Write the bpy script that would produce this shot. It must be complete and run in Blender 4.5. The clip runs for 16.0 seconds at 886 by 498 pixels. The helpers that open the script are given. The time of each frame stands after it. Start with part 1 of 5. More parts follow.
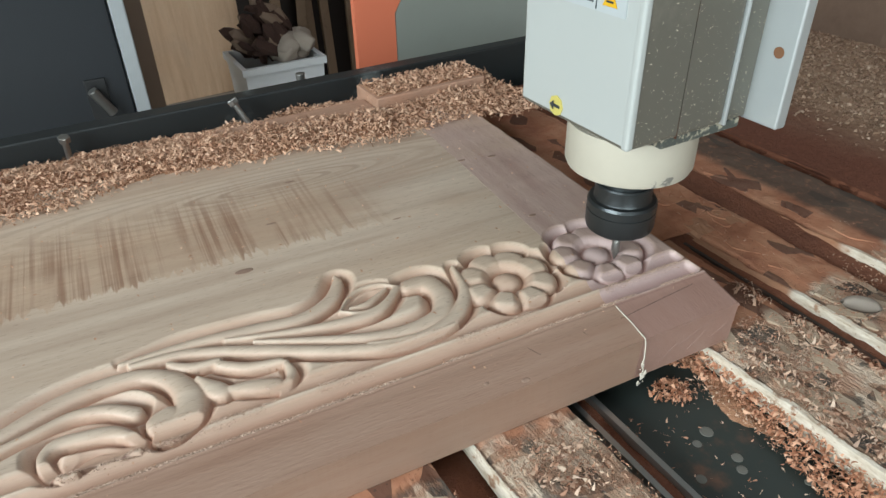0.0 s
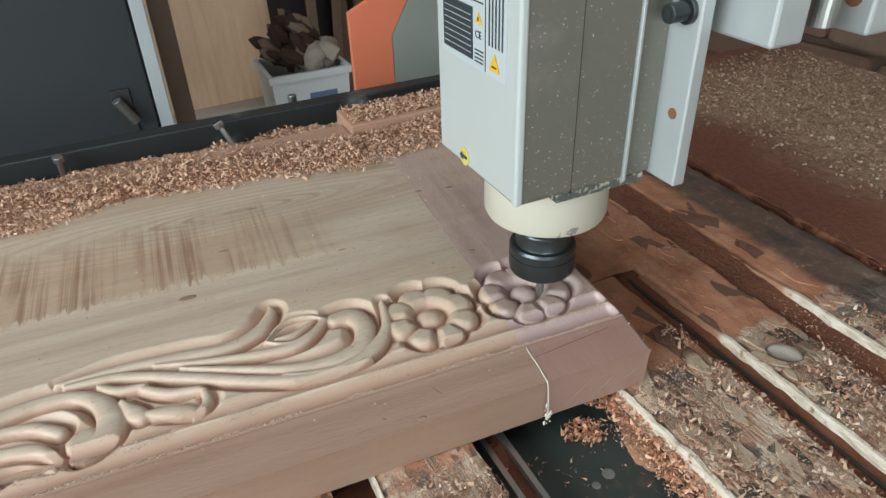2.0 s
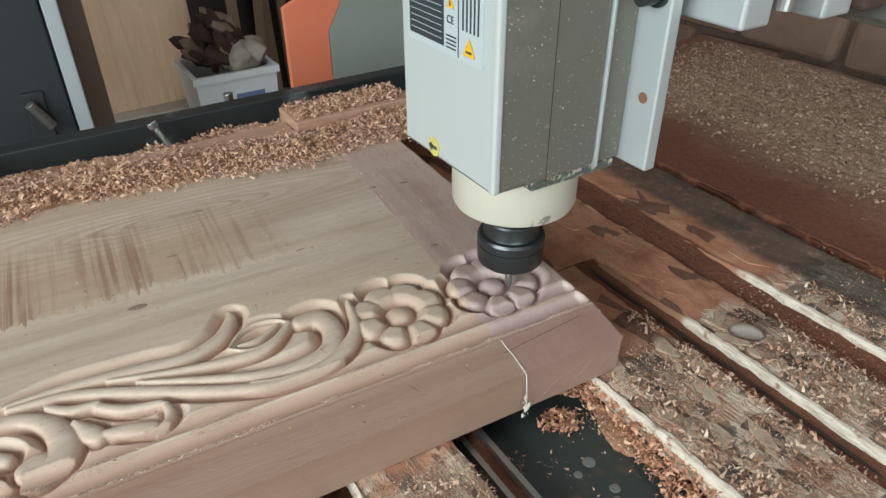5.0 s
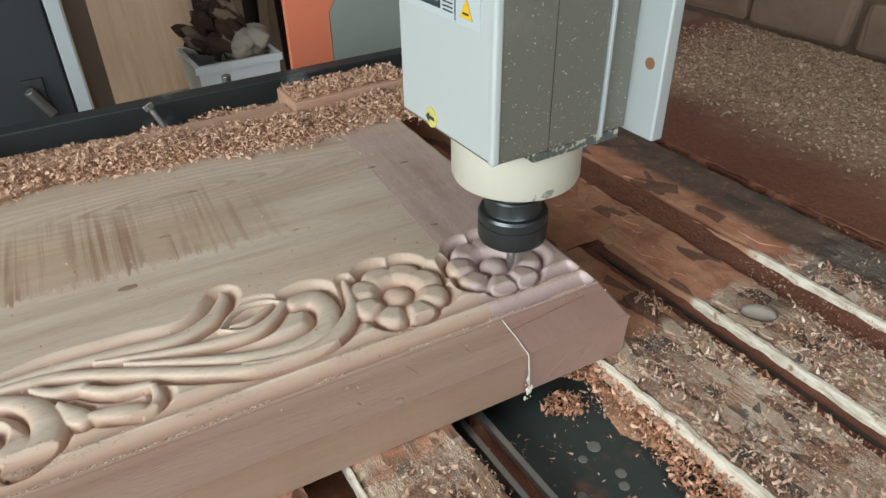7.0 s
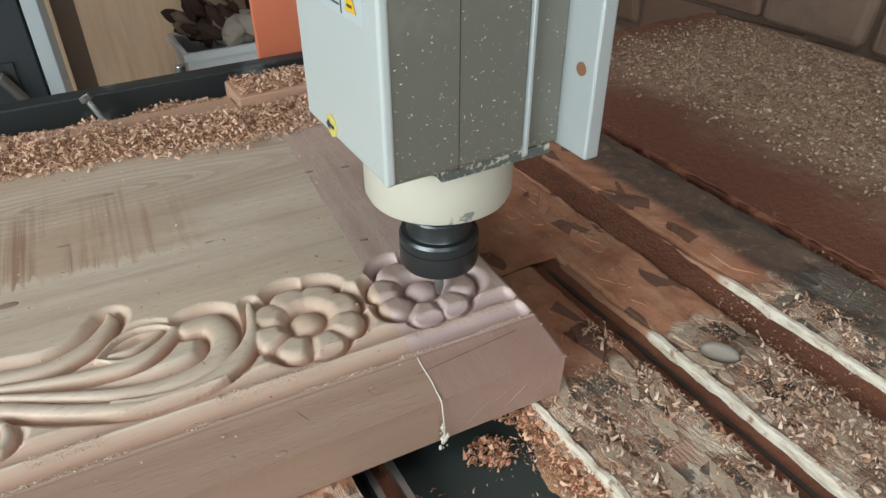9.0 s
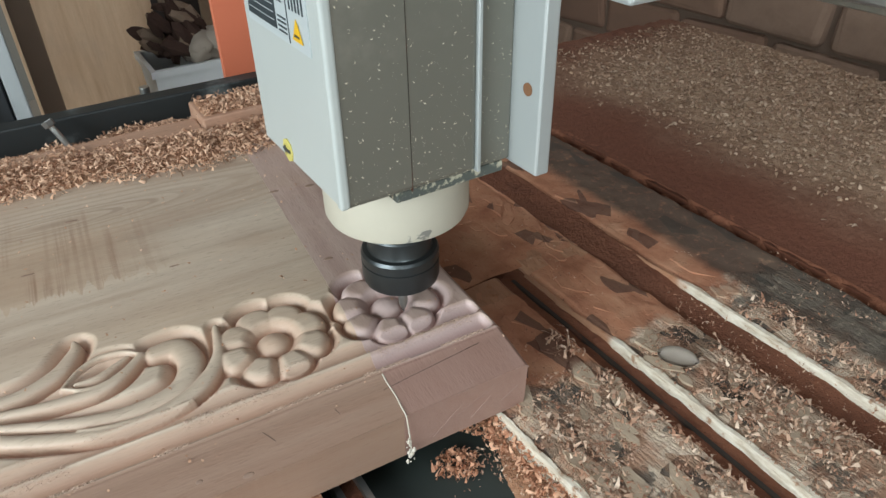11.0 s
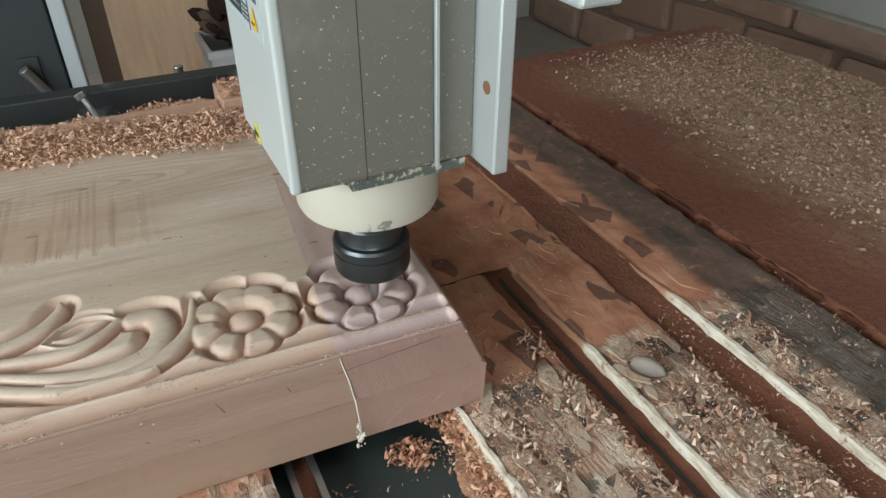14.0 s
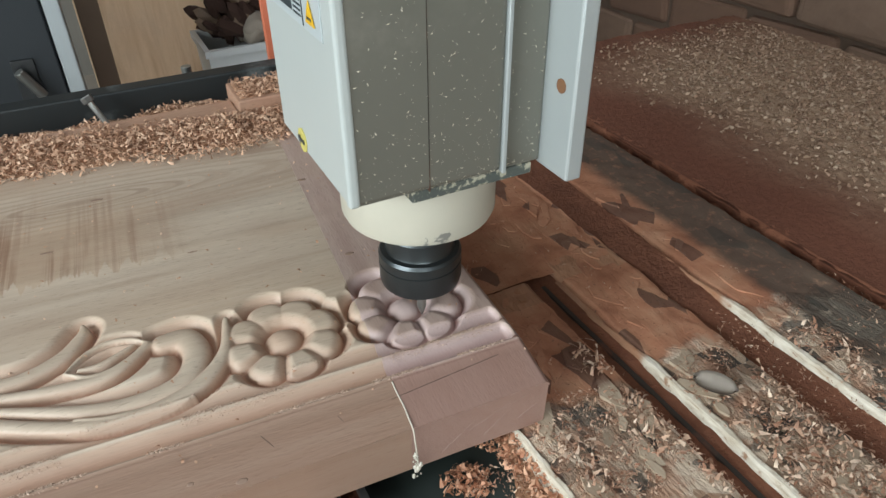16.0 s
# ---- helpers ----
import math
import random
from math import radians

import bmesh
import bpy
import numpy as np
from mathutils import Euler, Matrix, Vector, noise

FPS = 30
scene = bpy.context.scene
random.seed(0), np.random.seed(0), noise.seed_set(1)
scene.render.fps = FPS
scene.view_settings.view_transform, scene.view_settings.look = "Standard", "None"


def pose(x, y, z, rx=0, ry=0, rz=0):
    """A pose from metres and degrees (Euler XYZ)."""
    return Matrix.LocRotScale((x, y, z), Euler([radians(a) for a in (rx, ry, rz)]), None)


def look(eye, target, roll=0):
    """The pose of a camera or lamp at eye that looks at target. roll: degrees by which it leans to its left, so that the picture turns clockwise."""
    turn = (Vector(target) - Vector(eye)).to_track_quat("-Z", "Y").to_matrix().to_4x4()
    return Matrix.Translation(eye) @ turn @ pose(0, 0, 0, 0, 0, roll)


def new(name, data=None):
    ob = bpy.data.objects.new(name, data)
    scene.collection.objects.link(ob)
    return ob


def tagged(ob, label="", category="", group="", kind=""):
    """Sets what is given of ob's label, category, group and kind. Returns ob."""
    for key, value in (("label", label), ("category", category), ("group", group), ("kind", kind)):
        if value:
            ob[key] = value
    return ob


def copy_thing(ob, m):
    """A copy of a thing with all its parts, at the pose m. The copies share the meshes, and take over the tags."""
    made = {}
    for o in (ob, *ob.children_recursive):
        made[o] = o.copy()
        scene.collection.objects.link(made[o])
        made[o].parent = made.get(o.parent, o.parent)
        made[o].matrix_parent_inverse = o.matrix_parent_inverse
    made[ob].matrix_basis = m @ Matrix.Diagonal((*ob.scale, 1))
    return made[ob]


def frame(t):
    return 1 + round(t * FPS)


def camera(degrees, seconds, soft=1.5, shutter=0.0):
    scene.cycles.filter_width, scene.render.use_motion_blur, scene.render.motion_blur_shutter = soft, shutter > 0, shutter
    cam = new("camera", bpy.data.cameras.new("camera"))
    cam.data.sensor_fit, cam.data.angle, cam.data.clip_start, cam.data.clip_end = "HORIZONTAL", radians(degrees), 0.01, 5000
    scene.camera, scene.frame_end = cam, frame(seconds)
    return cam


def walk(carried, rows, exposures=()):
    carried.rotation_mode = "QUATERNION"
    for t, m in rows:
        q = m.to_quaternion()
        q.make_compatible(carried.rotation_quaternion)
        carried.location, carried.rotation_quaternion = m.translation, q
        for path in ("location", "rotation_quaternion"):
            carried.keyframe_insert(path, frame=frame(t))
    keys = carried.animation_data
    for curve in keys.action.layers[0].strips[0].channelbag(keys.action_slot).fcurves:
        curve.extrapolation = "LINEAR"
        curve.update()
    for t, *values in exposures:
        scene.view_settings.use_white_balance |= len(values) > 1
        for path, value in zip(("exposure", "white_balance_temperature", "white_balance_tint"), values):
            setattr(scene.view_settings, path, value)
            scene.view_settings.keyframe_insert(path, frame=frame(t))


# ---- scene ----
cam = camera(65.7, 16.0)
PATH = [
    (0, (0.007, -0.002, 0.329), (0.825, 1.458, -0.765), -1.3),
    (0.5, (0.021, -0.009, 0.324), (0.863, 1.432, -0.779), -0.7),
    (1, (0.026, -0.038, 0.33), (0.898, 1.384, -0.774), -0.5),
    (1.5, (-0.007, -0.049, 0.367), (0.946, 1.356, -0.69), -1.5),
    (2, (0.084, -0.047, 0.363), (0.782, 1.475, -0.73), -2.0),
    (2.5, (0.043, -0.027, 0.37), (0.835, 1.438, -0.738), -2.2),
    (3, (0.035, -0.035, 0.357), (0.892, 1.39, -0.755), 0.0),
    (3.5, (0.046, -0.03, 0.356), (0.927, 1.389, -0.745), 0.1),
    (6, (0.066, -0.022, 0.344), (0.933, 1.407, -0.754), -1.0),
    (6.5, (0.069, -0.018, 0.338), (0.929, 1.414, -0.762), -1.3),
    (7, (0.072, -0.021, 0.334), (0.929, 1.403, -0.779), -1.0),
    (7.5, (0.083, -0.023, 0.33), (0.954, 1.386, -0.789), -0.8),
    (8, (0.102, -0.02, 0.334), (1.003, 1.376, -0.78), -0.4),
    (8.5, (0.145, -0.01, 0.333), (0.972, 1.431, -0.78), -1.3),
    (9, (0.154, -0.001, 0.319), (0.971, 1.429, -0.816), -0.2),
    (9.5, (0.166, -0.012, 0.325), (0.986, 1.409, -0.819), -0.8),
    (12, (0.16, -0.009, 0.329), (1.054, 1.398, -0.776), -0.7),
    (12.5, (0.162, -0.018, 0.328), (1.063, 1.383, -0.778), -0.3),
    (13, (0.074, -0.065, 0.349), (1.125, 1.254, -0.725), -0.2),
    (13.5, (0.161, -0.053, 0.345), (1.054, 1.371, -0.739), 0.3),
    (14, (0.206, -0.04, 0.33), (0.939, 1.438, -0.801), 0.2),
    (14.5, (0.2, -0.033, 0.326), (0.943, 1.444, -0.8), 0.5),
    (15, (0.187, -0.034, 0.323), (0.923, 1.445, -0.806), 1.2),
    (15.5, (0.195, -0.035, 0.326), (0.905, 1.455, -0.803), -0.9),
    (16, (0.188, 0.005, 0.32), (0.935, 1.467, -0.823), -0.5),
]
walk(cam, [(t, look(eye, target, roll)) for t, eye, target, roll in PATH])

# ---------------------------------------------------------------- light
world = bpy.data.worlds.new("sky")
scene.world = world
world.use_nodes = True
wn = world.node_tree.nodes
sky = wn.new("ShaderNodeTexSky")
sky.sky_type = "NISHITA"
sky.sun_disc = False
sky.sun_elevation = radians(38)
sky.sun_rotation = radians(250)
world.node_tree.links.new(sky.outputs[0], wn["Background"].inputs[0])
wn["Background"].inputs[1].default_value = 0.12


def area(name, eye, target, w, h, power, colour):
    lamp = bpy.data.lights.new(name, "AREA")
    lamp.shape, lamp.size, lamp.size_y, lamp.energy, lamp.color = "RECTANGLE", w, h, power, colour
    ob = new(name, lamp)
    ob.matrix_world = look(eye, target)
    return tagged(ob, "daylight-coloured area lamp with its source out of view", "light", kind="structure")


area("window_daylight", (-2.5, -0.70, 1.20), (0.3, 0.2, 0.1), 2.3, 1.25, 130, (0.865, 0.975, 1.0))
# Front fill added to brighten the -y faces; its source is unseen.
area("doorway_daylight", (-0.45, -2.12, 0.15), (0.2, 0.4, 0.05), 1.3, 1.6, 40, (0.865, 0.975, 1.0))
# Overhead fill added to lift the shadows; no roof light is known.
area("roof_daylight", (0.9, -0.3, 2.6), (0.6, 0.2, 0.0), 2.2, 1.8, 20, (0.95, 0.98, 1.0))

# ---------------------------------------------------------------- materials


def material(name, rough=0.6, metal=0.0):
    m = bpy.data.materials.new(name)
    m.use_nodes = True
    b = m.node_tree.nodes["Principled BSDF"]
    b.inputs["Roughness"].default_value, b.inputs["Metallic"].default_value = rough, metal
    return m, m.node_tree, b


def coords(tree, scale=(1, 1, 1), turn=0.0, world_space=False):
    c = tree.nodes.new("ShaderNodeNewGeometry" if world_space else "ShaderNodeTexCoord")
    m = tree.nodes.new("ShaderNodeMapping")
    m.inputs["Scale"].default_value = scale
    m.inputs["Rotation"].default_value = (0, 0, turn)
    tree.links.new(c.outputs["Position" if world_space else "Object"], m.inputs[0])
    return m.outputs[0]


def tex(tree, vec, scale, detail=4.0, rough=0.55, warp=0.0):
    n = tree.nodes.new("ShaderNodeTexNoise")
    n.inputs["Scale"].default_value, n.inputs["Detail"].default_value = scale, detail
    n.inputs["Roughness"].default_value, n.inputs["Distortion"].default_value = rough, warp
    tree.links.new(vec, n.inputs["Vector"])
    return n.outputs["Fac"]


def ramp(tree, fac, *stops):
    n = tree.nodes.new("ShaderNodeValToRGB")
    e = n.color_ramp.elements
    while len(e) < len(stops):
        e.new(0.5)
    for el, (p, c) in zip(e, stops):
        el.position = p
        el.color = (*c, 1) if isinstance(c, tuple) else (c, c, c, 1)
    tree.links.new(fac, n.inputs[0])
    return n.outputs[0]


def mix(tree, fac, a, b, kind="MIX"):
    n = tree.nodes.new("ShaderNodeMix")
    n.data_type, n.blend_type = "RGBA", kind
    for socket, value in ((n.inputs[0], fac), (n.inputs[6], a), (n.inputs[7], b)):
        if isinstance(value, (int, float)):
            socket.default_value = value
        elif isinstance(value, tuple):
            socket.default_value = (*value, 1)
        else:
            tree.links.new(value, socket)
    return n.outputs[2]


def calc(tree, op, a, b=0.0):
    n = tree.nodes.new("ShaderNodeMath")
    n.operation = op
    n.use_clamp = op in ("MULTIPLY", "SUBTRACT")
    for socket, value in zip(n.inputs, (a, b)):
        if isinstance(value, (int, float)):
            socket.default_value = value
        else:
            tree.links.new(value, socket)
    return n.outputs[0]


def finish(tree, b, colour=None, height=None, bump=0.3, dist=0.001, rough=None):
    if colour is not None:
        tree.links.new(colour, b.inputs["Base Color"])
    if rough is not None:
        tree.links.new(rough, b.inputs["Roughness"])
    if height is not None:
        n = tree.nodes.new("ShaderNodeBump")
        n.inputs["Strength"].default_value, n.inputs["Distance"].default_value = bump, dist
        tree.links.new(height, n.inputs["Height"])
        tree.links.new(n.outputs[0], b.inputs["Normal"])


def axis(tree, vec, n):
    s = tree.nodes.new("ShaderNodeSeparateXYZ")
    tree.links.new(vec, s.inputs[0])
    return s.outputs[n]


def step(tree, value, lo, hi):
    n = tree.nodes.new("ShaderNodeMapRange")
    n.interpolation_type = "SMOOTHSTEP"
    n.inputs[1].default_value, n.inputs[2].default_value = lo, hi
    tree.links.new(value, n.inputs[0])
    return n.outputs[0]


def hardwood(name, light, mid, dark, along="x", rings=True, sawn=False, fresh=None):
    """Grain drawn out along one axis, pores, and (sawn) the dark cross marks of the frame saw."""
    m, t, b = material(name, 0.52)
    s = (3.0, 26.0, 26.0) if along == "x" else (26.0, 3.0, 26.0)
    p = coords(t, s)
    big = tex(t, p, 0.8, 3.0, 0.5, 1.2)
    fine = tex(t, coords(t, tuple(k * 9 for k in s)), 1.0, 3.0, 0.6)
    c = ramp(t, big, (0.28, dark), (0.46, mid), (0.70, light))
    c = mix(t, calc(t, "MULTIPLY", step(t, fine, 0.3, 0.75), 0.55), c, mix(t, 0.6, c, dark), "MIX")
    pink = tex(t, coords(t, (5, 17, 5)), 1.0, 4.0, 0.6)
    c = mix(t, calc(t, "MULTIPLY", step(t, pink, 0.45, 0.70), 0.32), c, (0.46, 0.335, 0.25))
    tone = tex(t, coords(t, (2.2, 9, 9) if along == "x" else (9, 2.2, 9)), 1.0, 2.0)
    c = mix(t, step(t, tone, 0.45, 0.75), c, mix(t, 0.28, c, (0.60, 0.42, 0.28)))
    streak = tex(t, coords(t, (1.6, 75, 30) if along == "x" else (75, 1.6, 30)), 1.0, 4.0, 0.6, 0.4)
    c = mix(t, calc(t, "MULTIPLY", step(t, streak, 0.50, 0.72), 0.34), c, tuple(k * 0.86 for k in dark))
    c = mix(t, calc(t, "MULTIPLY", calc(t, "SUBTRACT", 1.0, step(t, streak, 0.28, 0.46)), 0.35), c, tuple(k * 1.08 for k in light))
    pores = tex(t, coords(t, (120, 900, 900) if along == "x" else (900, 120, 900)), 1.0, 2.0, 0.5)
    c = mix(t, calc(t, "MULTIPLY", step(t, pores, 0.60, 0.70), 0.38), c, tuple(k * 0.55 for k in dark))
    blotch = tex(t, coords(t, (30, 60, 40)), 1.0, 5.0, 0.7)
    c = mix(t, calc(t, "MULTIPLY", step(t, blotch, 0.56, 0.74), 0.42), c, dark)
    if rings:
        raw = coords(t, (1, 1, 1))
        w = t.nodes.new("ShaderNodeTexWave")
        w.wave_type, w.rings_direction = "RINGS", "Z"
        w.inputs["Scale"].default_value, w.inputs["Distortion"].default_value = 7.0, 3.0
        w.inputs["Detail"].default_value, w.inputs["Detail Scale"].default_value = 3.0, 1.3
        mp = t.nodes.new("ShaderNodeMapping")
        mp.inputs["Location"].default_value = (0.24, -2.0, 0.0)
        mp.inputs["Scale"].default_value = (1.0, 6.4, 1.0)
        t.links.new(raw, mp.inputs[0])
        t.links.new(mp.outputs[0], w.inputs["Vector"])
        far = t.nodes.new("ShaderNodeVectorMath")
        far.operation = "LENGTH"
        t.links.new(mp.outputs[0], far.inputs[0])
        eye = calc(t, "SUBTRACT", 1.0, step(t, far.outputs["Value"], 0.20, 0.50))
        c = mix(t, calc(t, "MULTIPLY", calc(t, "MULTIPLY", step(t, w.outputs["Fac"], 0.45, 0.95), 0.5), eye), c, dark)
        turns = calc(t, "ADD", far.outputs["Value"], calc(t, "MULTIPLY", tex(t, coords(t, (9, 30, 9)), 1.0, 3.0, 0.5), 0.016))
        oval = step(t, calc(t, "SINE", calc(t, "DIVIDE", turns, 0.0036)), 0.25, 0.95)
        core = calc(t, "SUBTRACT", 1.0, step(t, far.outputs["Value"], 0.06, 0.16))
        c = mix(t, calc(t, "MULTIPLY", calc(t, "MULTIPLY", oval, core), 0.7), c, tuple(k * 0.8 for k in dark))
    if sawn:
        raw = coords(t)
        u, v = axis(t, raw, 0), axis(t, raw, 1)
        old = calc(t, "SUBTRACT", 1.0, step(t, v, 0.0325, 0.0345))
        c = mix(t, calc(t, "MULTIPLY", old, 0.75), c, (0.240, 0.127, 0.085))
        lines = tex(t, coords(t, (210, 2.5, 1), 0.10), 1.0, 4.0, 0.65)
        thick = tex(t, coords(t, (46, 6.0, 1), 0.10), 1.0, 3.0, 0.55)
        ragged = tex(t, coords(t, (140, 10, 1)), 1.0, 3.0)
        rise = calc(t, "ADD", v, calc(t, "MULTIPLY", ragged, 0.05))
        zone = calc(t, "MULTIPLY", step(t, rise, 0.232, 0.236), calc(t, "SUBTRACT", 1.0, step(t, rise, 0.285, 0.37)))
        zone = calc(t, "MULTIPLY", zone, calc(t, "SUBTRACT", 1.0, step(t, u, -0.24, -0.15)))
        marks = calc(t, "MULTIPLY", step(t, lines, 0.42, 0.60), step(t, thick, 0.36, 0.60))
        c = mix(t, calc(t, "MULTIPLY", zone, 0.40), c, (0.43, 0.27, 0.165))
        c = mix(t, calc(t, "MULTIPLY", calc(t, "MULTIPLY", marks, zone), 0.62), c, (0.20, 0.085, 0.045))
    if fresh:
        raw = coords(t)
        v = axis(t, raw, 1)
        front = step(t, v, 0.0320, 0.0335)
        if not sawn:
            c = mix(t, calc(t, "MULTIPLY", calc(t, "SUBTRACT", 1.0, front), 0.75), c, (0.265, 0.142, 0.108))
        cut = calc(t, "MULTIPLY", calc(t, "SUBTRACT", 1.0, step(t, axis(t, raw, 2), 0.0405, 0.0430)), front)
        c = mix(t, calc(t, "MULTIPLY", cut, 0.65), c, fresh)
        # Redder, darker colour low in the carving: recess shade put into the wood.
        groove_shade = calc(t, "MULTIPLY", calc(t, "SUBTRACT", 1.0, step(t, axis(t, raw, 2), 0.0350, 0.0395)), front)
        c = mix(t, calc(t, "MULTIPLY", groove_shade, 0.75), c, tuple(k * q for k, q in zip(fresh, (0.86, 0.70, 0.64))))
        # Dark lines along the cove lips paint in their shadow and fuzz.
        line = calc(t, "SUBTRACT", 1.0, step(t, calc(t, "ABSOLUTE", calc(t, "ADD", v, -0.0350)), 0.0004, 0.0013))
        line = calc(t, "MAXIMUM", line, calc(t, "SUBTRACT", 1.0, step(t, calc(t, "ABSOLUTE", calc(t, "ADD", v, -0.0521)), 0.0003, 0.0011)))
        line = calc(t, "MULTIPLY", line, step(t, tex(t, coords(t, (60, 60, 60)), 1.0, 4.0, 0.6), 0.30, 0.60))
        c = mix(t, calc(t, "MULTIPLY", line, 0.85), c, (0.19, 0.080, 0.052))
    finish(t, b, c, calc(t, "ADD", pores, fine), 0.28, 0.0006)
    return m


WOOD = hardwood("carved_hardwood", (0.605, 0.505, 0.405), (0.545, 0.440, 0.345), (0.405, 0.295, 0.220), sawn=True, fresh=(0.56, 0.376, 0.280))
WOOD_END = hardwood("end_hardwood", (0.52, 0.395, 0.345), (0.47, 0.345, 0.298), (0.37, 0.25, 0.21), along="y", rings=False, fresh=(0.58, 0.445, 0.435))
WOOD_RED = hardwood("red_offcut", (0.50, 0.30, 0.21), (0.43, 0.245, 0.165), (0.30, 0.155, 0.10), rings=False)
PLYWOOD = hardwood("plywood_face", (0.72, 0.52, 0.35), (0.66, 0.45, 0.29), (0.55, 0.35, 0.215), along="x", rings=False)


def plain(name, colour, rough=0.5, metal=0.0, vary=0.15, scale=40.0, bump=0.1, dirt=None, dirt_at=(0.55, 0.7)):
    m, t, b = material(name, rough, metal)
    p = coords(t)
    n = tex(t, p, scale, 5.0)
    c = mix(t, calc(t, "MULTIPLY", n, vary * 2), colour, tuple(k * 0.6 for k in colour))
    if dirt:
        c = mix(t, step(t, tex(t, coords(t), scale * 0.35, 6.0, 0.65), *dirt_at), c, dirt)
    finish(t, b, c, n, bump, 0.0005)
    return m


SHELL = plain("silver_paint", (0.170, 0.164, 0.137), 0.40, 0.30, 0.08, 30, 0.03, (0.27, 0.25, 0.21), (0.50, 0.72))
# Pale copy for the window side; the darker body grey serves the shaded faces.
LITSIDE = plain("lit_side_paint", (0.44, 0.465, 0.45), 0.4, 0.0, 0.05, 30, 0.03)
SHELL_EDGE = plain("bright_aluminium", (0.48, 0.51, 0.51), 0.35, 0.4, 0.08, 40, 0.03)
NOSE = plain("cream_nose", (0.52, 0.485, 0.40), 0.5, 0.0, 0.12, 90, 0.08, (0.20, 0.195, 0.175), (0.645, 0.665))
NUT = plain("blackened_steel", (0.075, 0.084, 0.088), 0.34, 0.8, 0.2, 80, 0.05)
DUSTPLATE = plain("dusty_plate", (0.085, 0.095, 0.085), 0.7, 0.0, 0.2, 700, 0.3, (0.42, 0.39, 0.30), (0.50, 0.60))
STEEL = plain("worn_steel", (0.42, 0.42, 0.40), 0.35, 0.9, 0.25, 60, 0.08)
BLACK = plain("black_rubber", (0.02, 0.021, 0.022), 0.5, 0.0, 0.2, 50, 0.05)
OLDSTEEL = plain("browned_steel", (0.060, 0.048, 0.040), 0.5, 0.4, 0.3, 60, 0.2, (0.13, 0.06, 0.04), (0.50, 0.62))
RAIL = plain("dusty_black_steel", (0.022, 0.026, 0.027), 0.5, 0.1, 0.2, 26, 0.15, (0.22, 0.25, 0.25), (0.60, 0.80))
TABLE = plain("dark_table_steel", (0.040, 0.052, 0.047), 0.5, 0.2, 0.25, 22, 0.2, (0.16, 0.085, 0.055), (0.60, 0.70))
ORANGE = plain("orange_paint", (0.70, 0.195, 0.105), 0.45, 0.0, 0.08, 20, 0.05)
GREYPAINT = plain("grey_green_paint", (0.26, 0.28, 0.25), 0.45, 0.0, 0.1, 20, 0.05)
CABINET = plain("charcoal_paint", (0.018, 0.022, 0.027), 0.5, 0.0, 0.15, 20, 0.05)
CABINET_EDGE = plain("grey_edge_paint", (0.42, 0.45, 0.46), 0.5, 0.0, 0.1, 20, 0.05)
BINWHITE = plain("white_plastic", (0.80, 0.83, 0.84), 0.45, 0.0, 0.06, 20, 0.03)
DUSTTIMBER = plain("dusty_timber", (0.46, 0.40, 0.34), 0.85, 0.0, 0.2, 12, 0.3)
WOOD_POST = plain("brown_post", (0.24, 0.165, 0.115), 0.7, 0.0, 0.25, 14, 0.2)
PLANK = plain("tan_plank", (0.36, 0.25, 0.165), 0.8, 0.0, 0.35, 9, 0.2, (0.13, 0.075, 0.05), (0.50, 0.62))
SACK = plain("scrap_dark", (0.07, 0.035, 0.025), 0.9, 0.0, 0.6, 12, 0.6)
RAG = plain("beige_rag", (0.42, 0.36, 0.30), 0.95, 0.0, 0.3, 30, 0.4)
RECESS_SHADE = plain("recess_shade", (0.030, 0.021, 0.017), 0.8, 0.0, 0.4, 8, 0.3)
RUST = plain("rusty_brown", (0.22, 0.10, 0.045), 0.8, 0.0, 0.4, 60, 0.4)
KNOT = plain("dark_knot", (0.31, 0.205, 0.152), 0.7, 0.0, 0.3, 200, 0.2)
SCRATCH = plain("scratched_wood", (0.37, 0.26, 0.215), 0.8)
GLUE = plain("dried_glue", (0.66, 0.60, 0.51), 0.5, 0.0, 0.2, 90, 0.2)
CONCRETE = plain("concrete", (0.30, 0.26, 0.22), 0.9, 0.0, 0.3, 6, 0.4)
MORTAR = plain("mortar", (0.17, 0.115, 0.085), 0.95, 0.0, 0.3, 10, 0.4)
PLASTER = plain("old_plaster", (0.36, 0.33, 0.29), 0.9, 0.0, 0.25, 4, 0.3)
LABEL = plain("label_film", (0.46, 0.50, 0.51), 0.3, 0.0, 0.03, 20, 0.01)
INK = plain("label_ink", (0.035, 0.045, 0.05), 0.4, 0.0, 0.05, 20, 0.01)
PENCIL = plain("pencil_brown", (0.06, 0.035, 0.028), 0.6, 0.0, 0.2, 200, 0.05)
YELLOW = plain("label_yellow", (0.72, 0.42, 0.02), 0.4, 0.0, 0.05, 20, 0.01)
STICKER = plain("sticker_yellow", (0.58, 0.50, 0.14), 0.4, 0.0, 0.05, 20, 0.01)


def brick_material():
    m, t, b = material("earth_brick", 0.92)
    info = t.nodes.new("ShaderNodeObjectInfo")
    n = tex(t, coords(t), 14.0, 6.0, 0.65)
    c = ramp(t, info.outputs["Random"], (0.0, (0.22, 0.12, 0.08)), (0.6, (0.28, 0.17, 0.115)), (1.0, (0.34, 0.235, 0.17)))
    c = mix(t, n, c, (0.18, 0.11, 0.08))
    finish(t, b, c, n, 0.6, 0.004)
    return m


BRICK = brick_material()


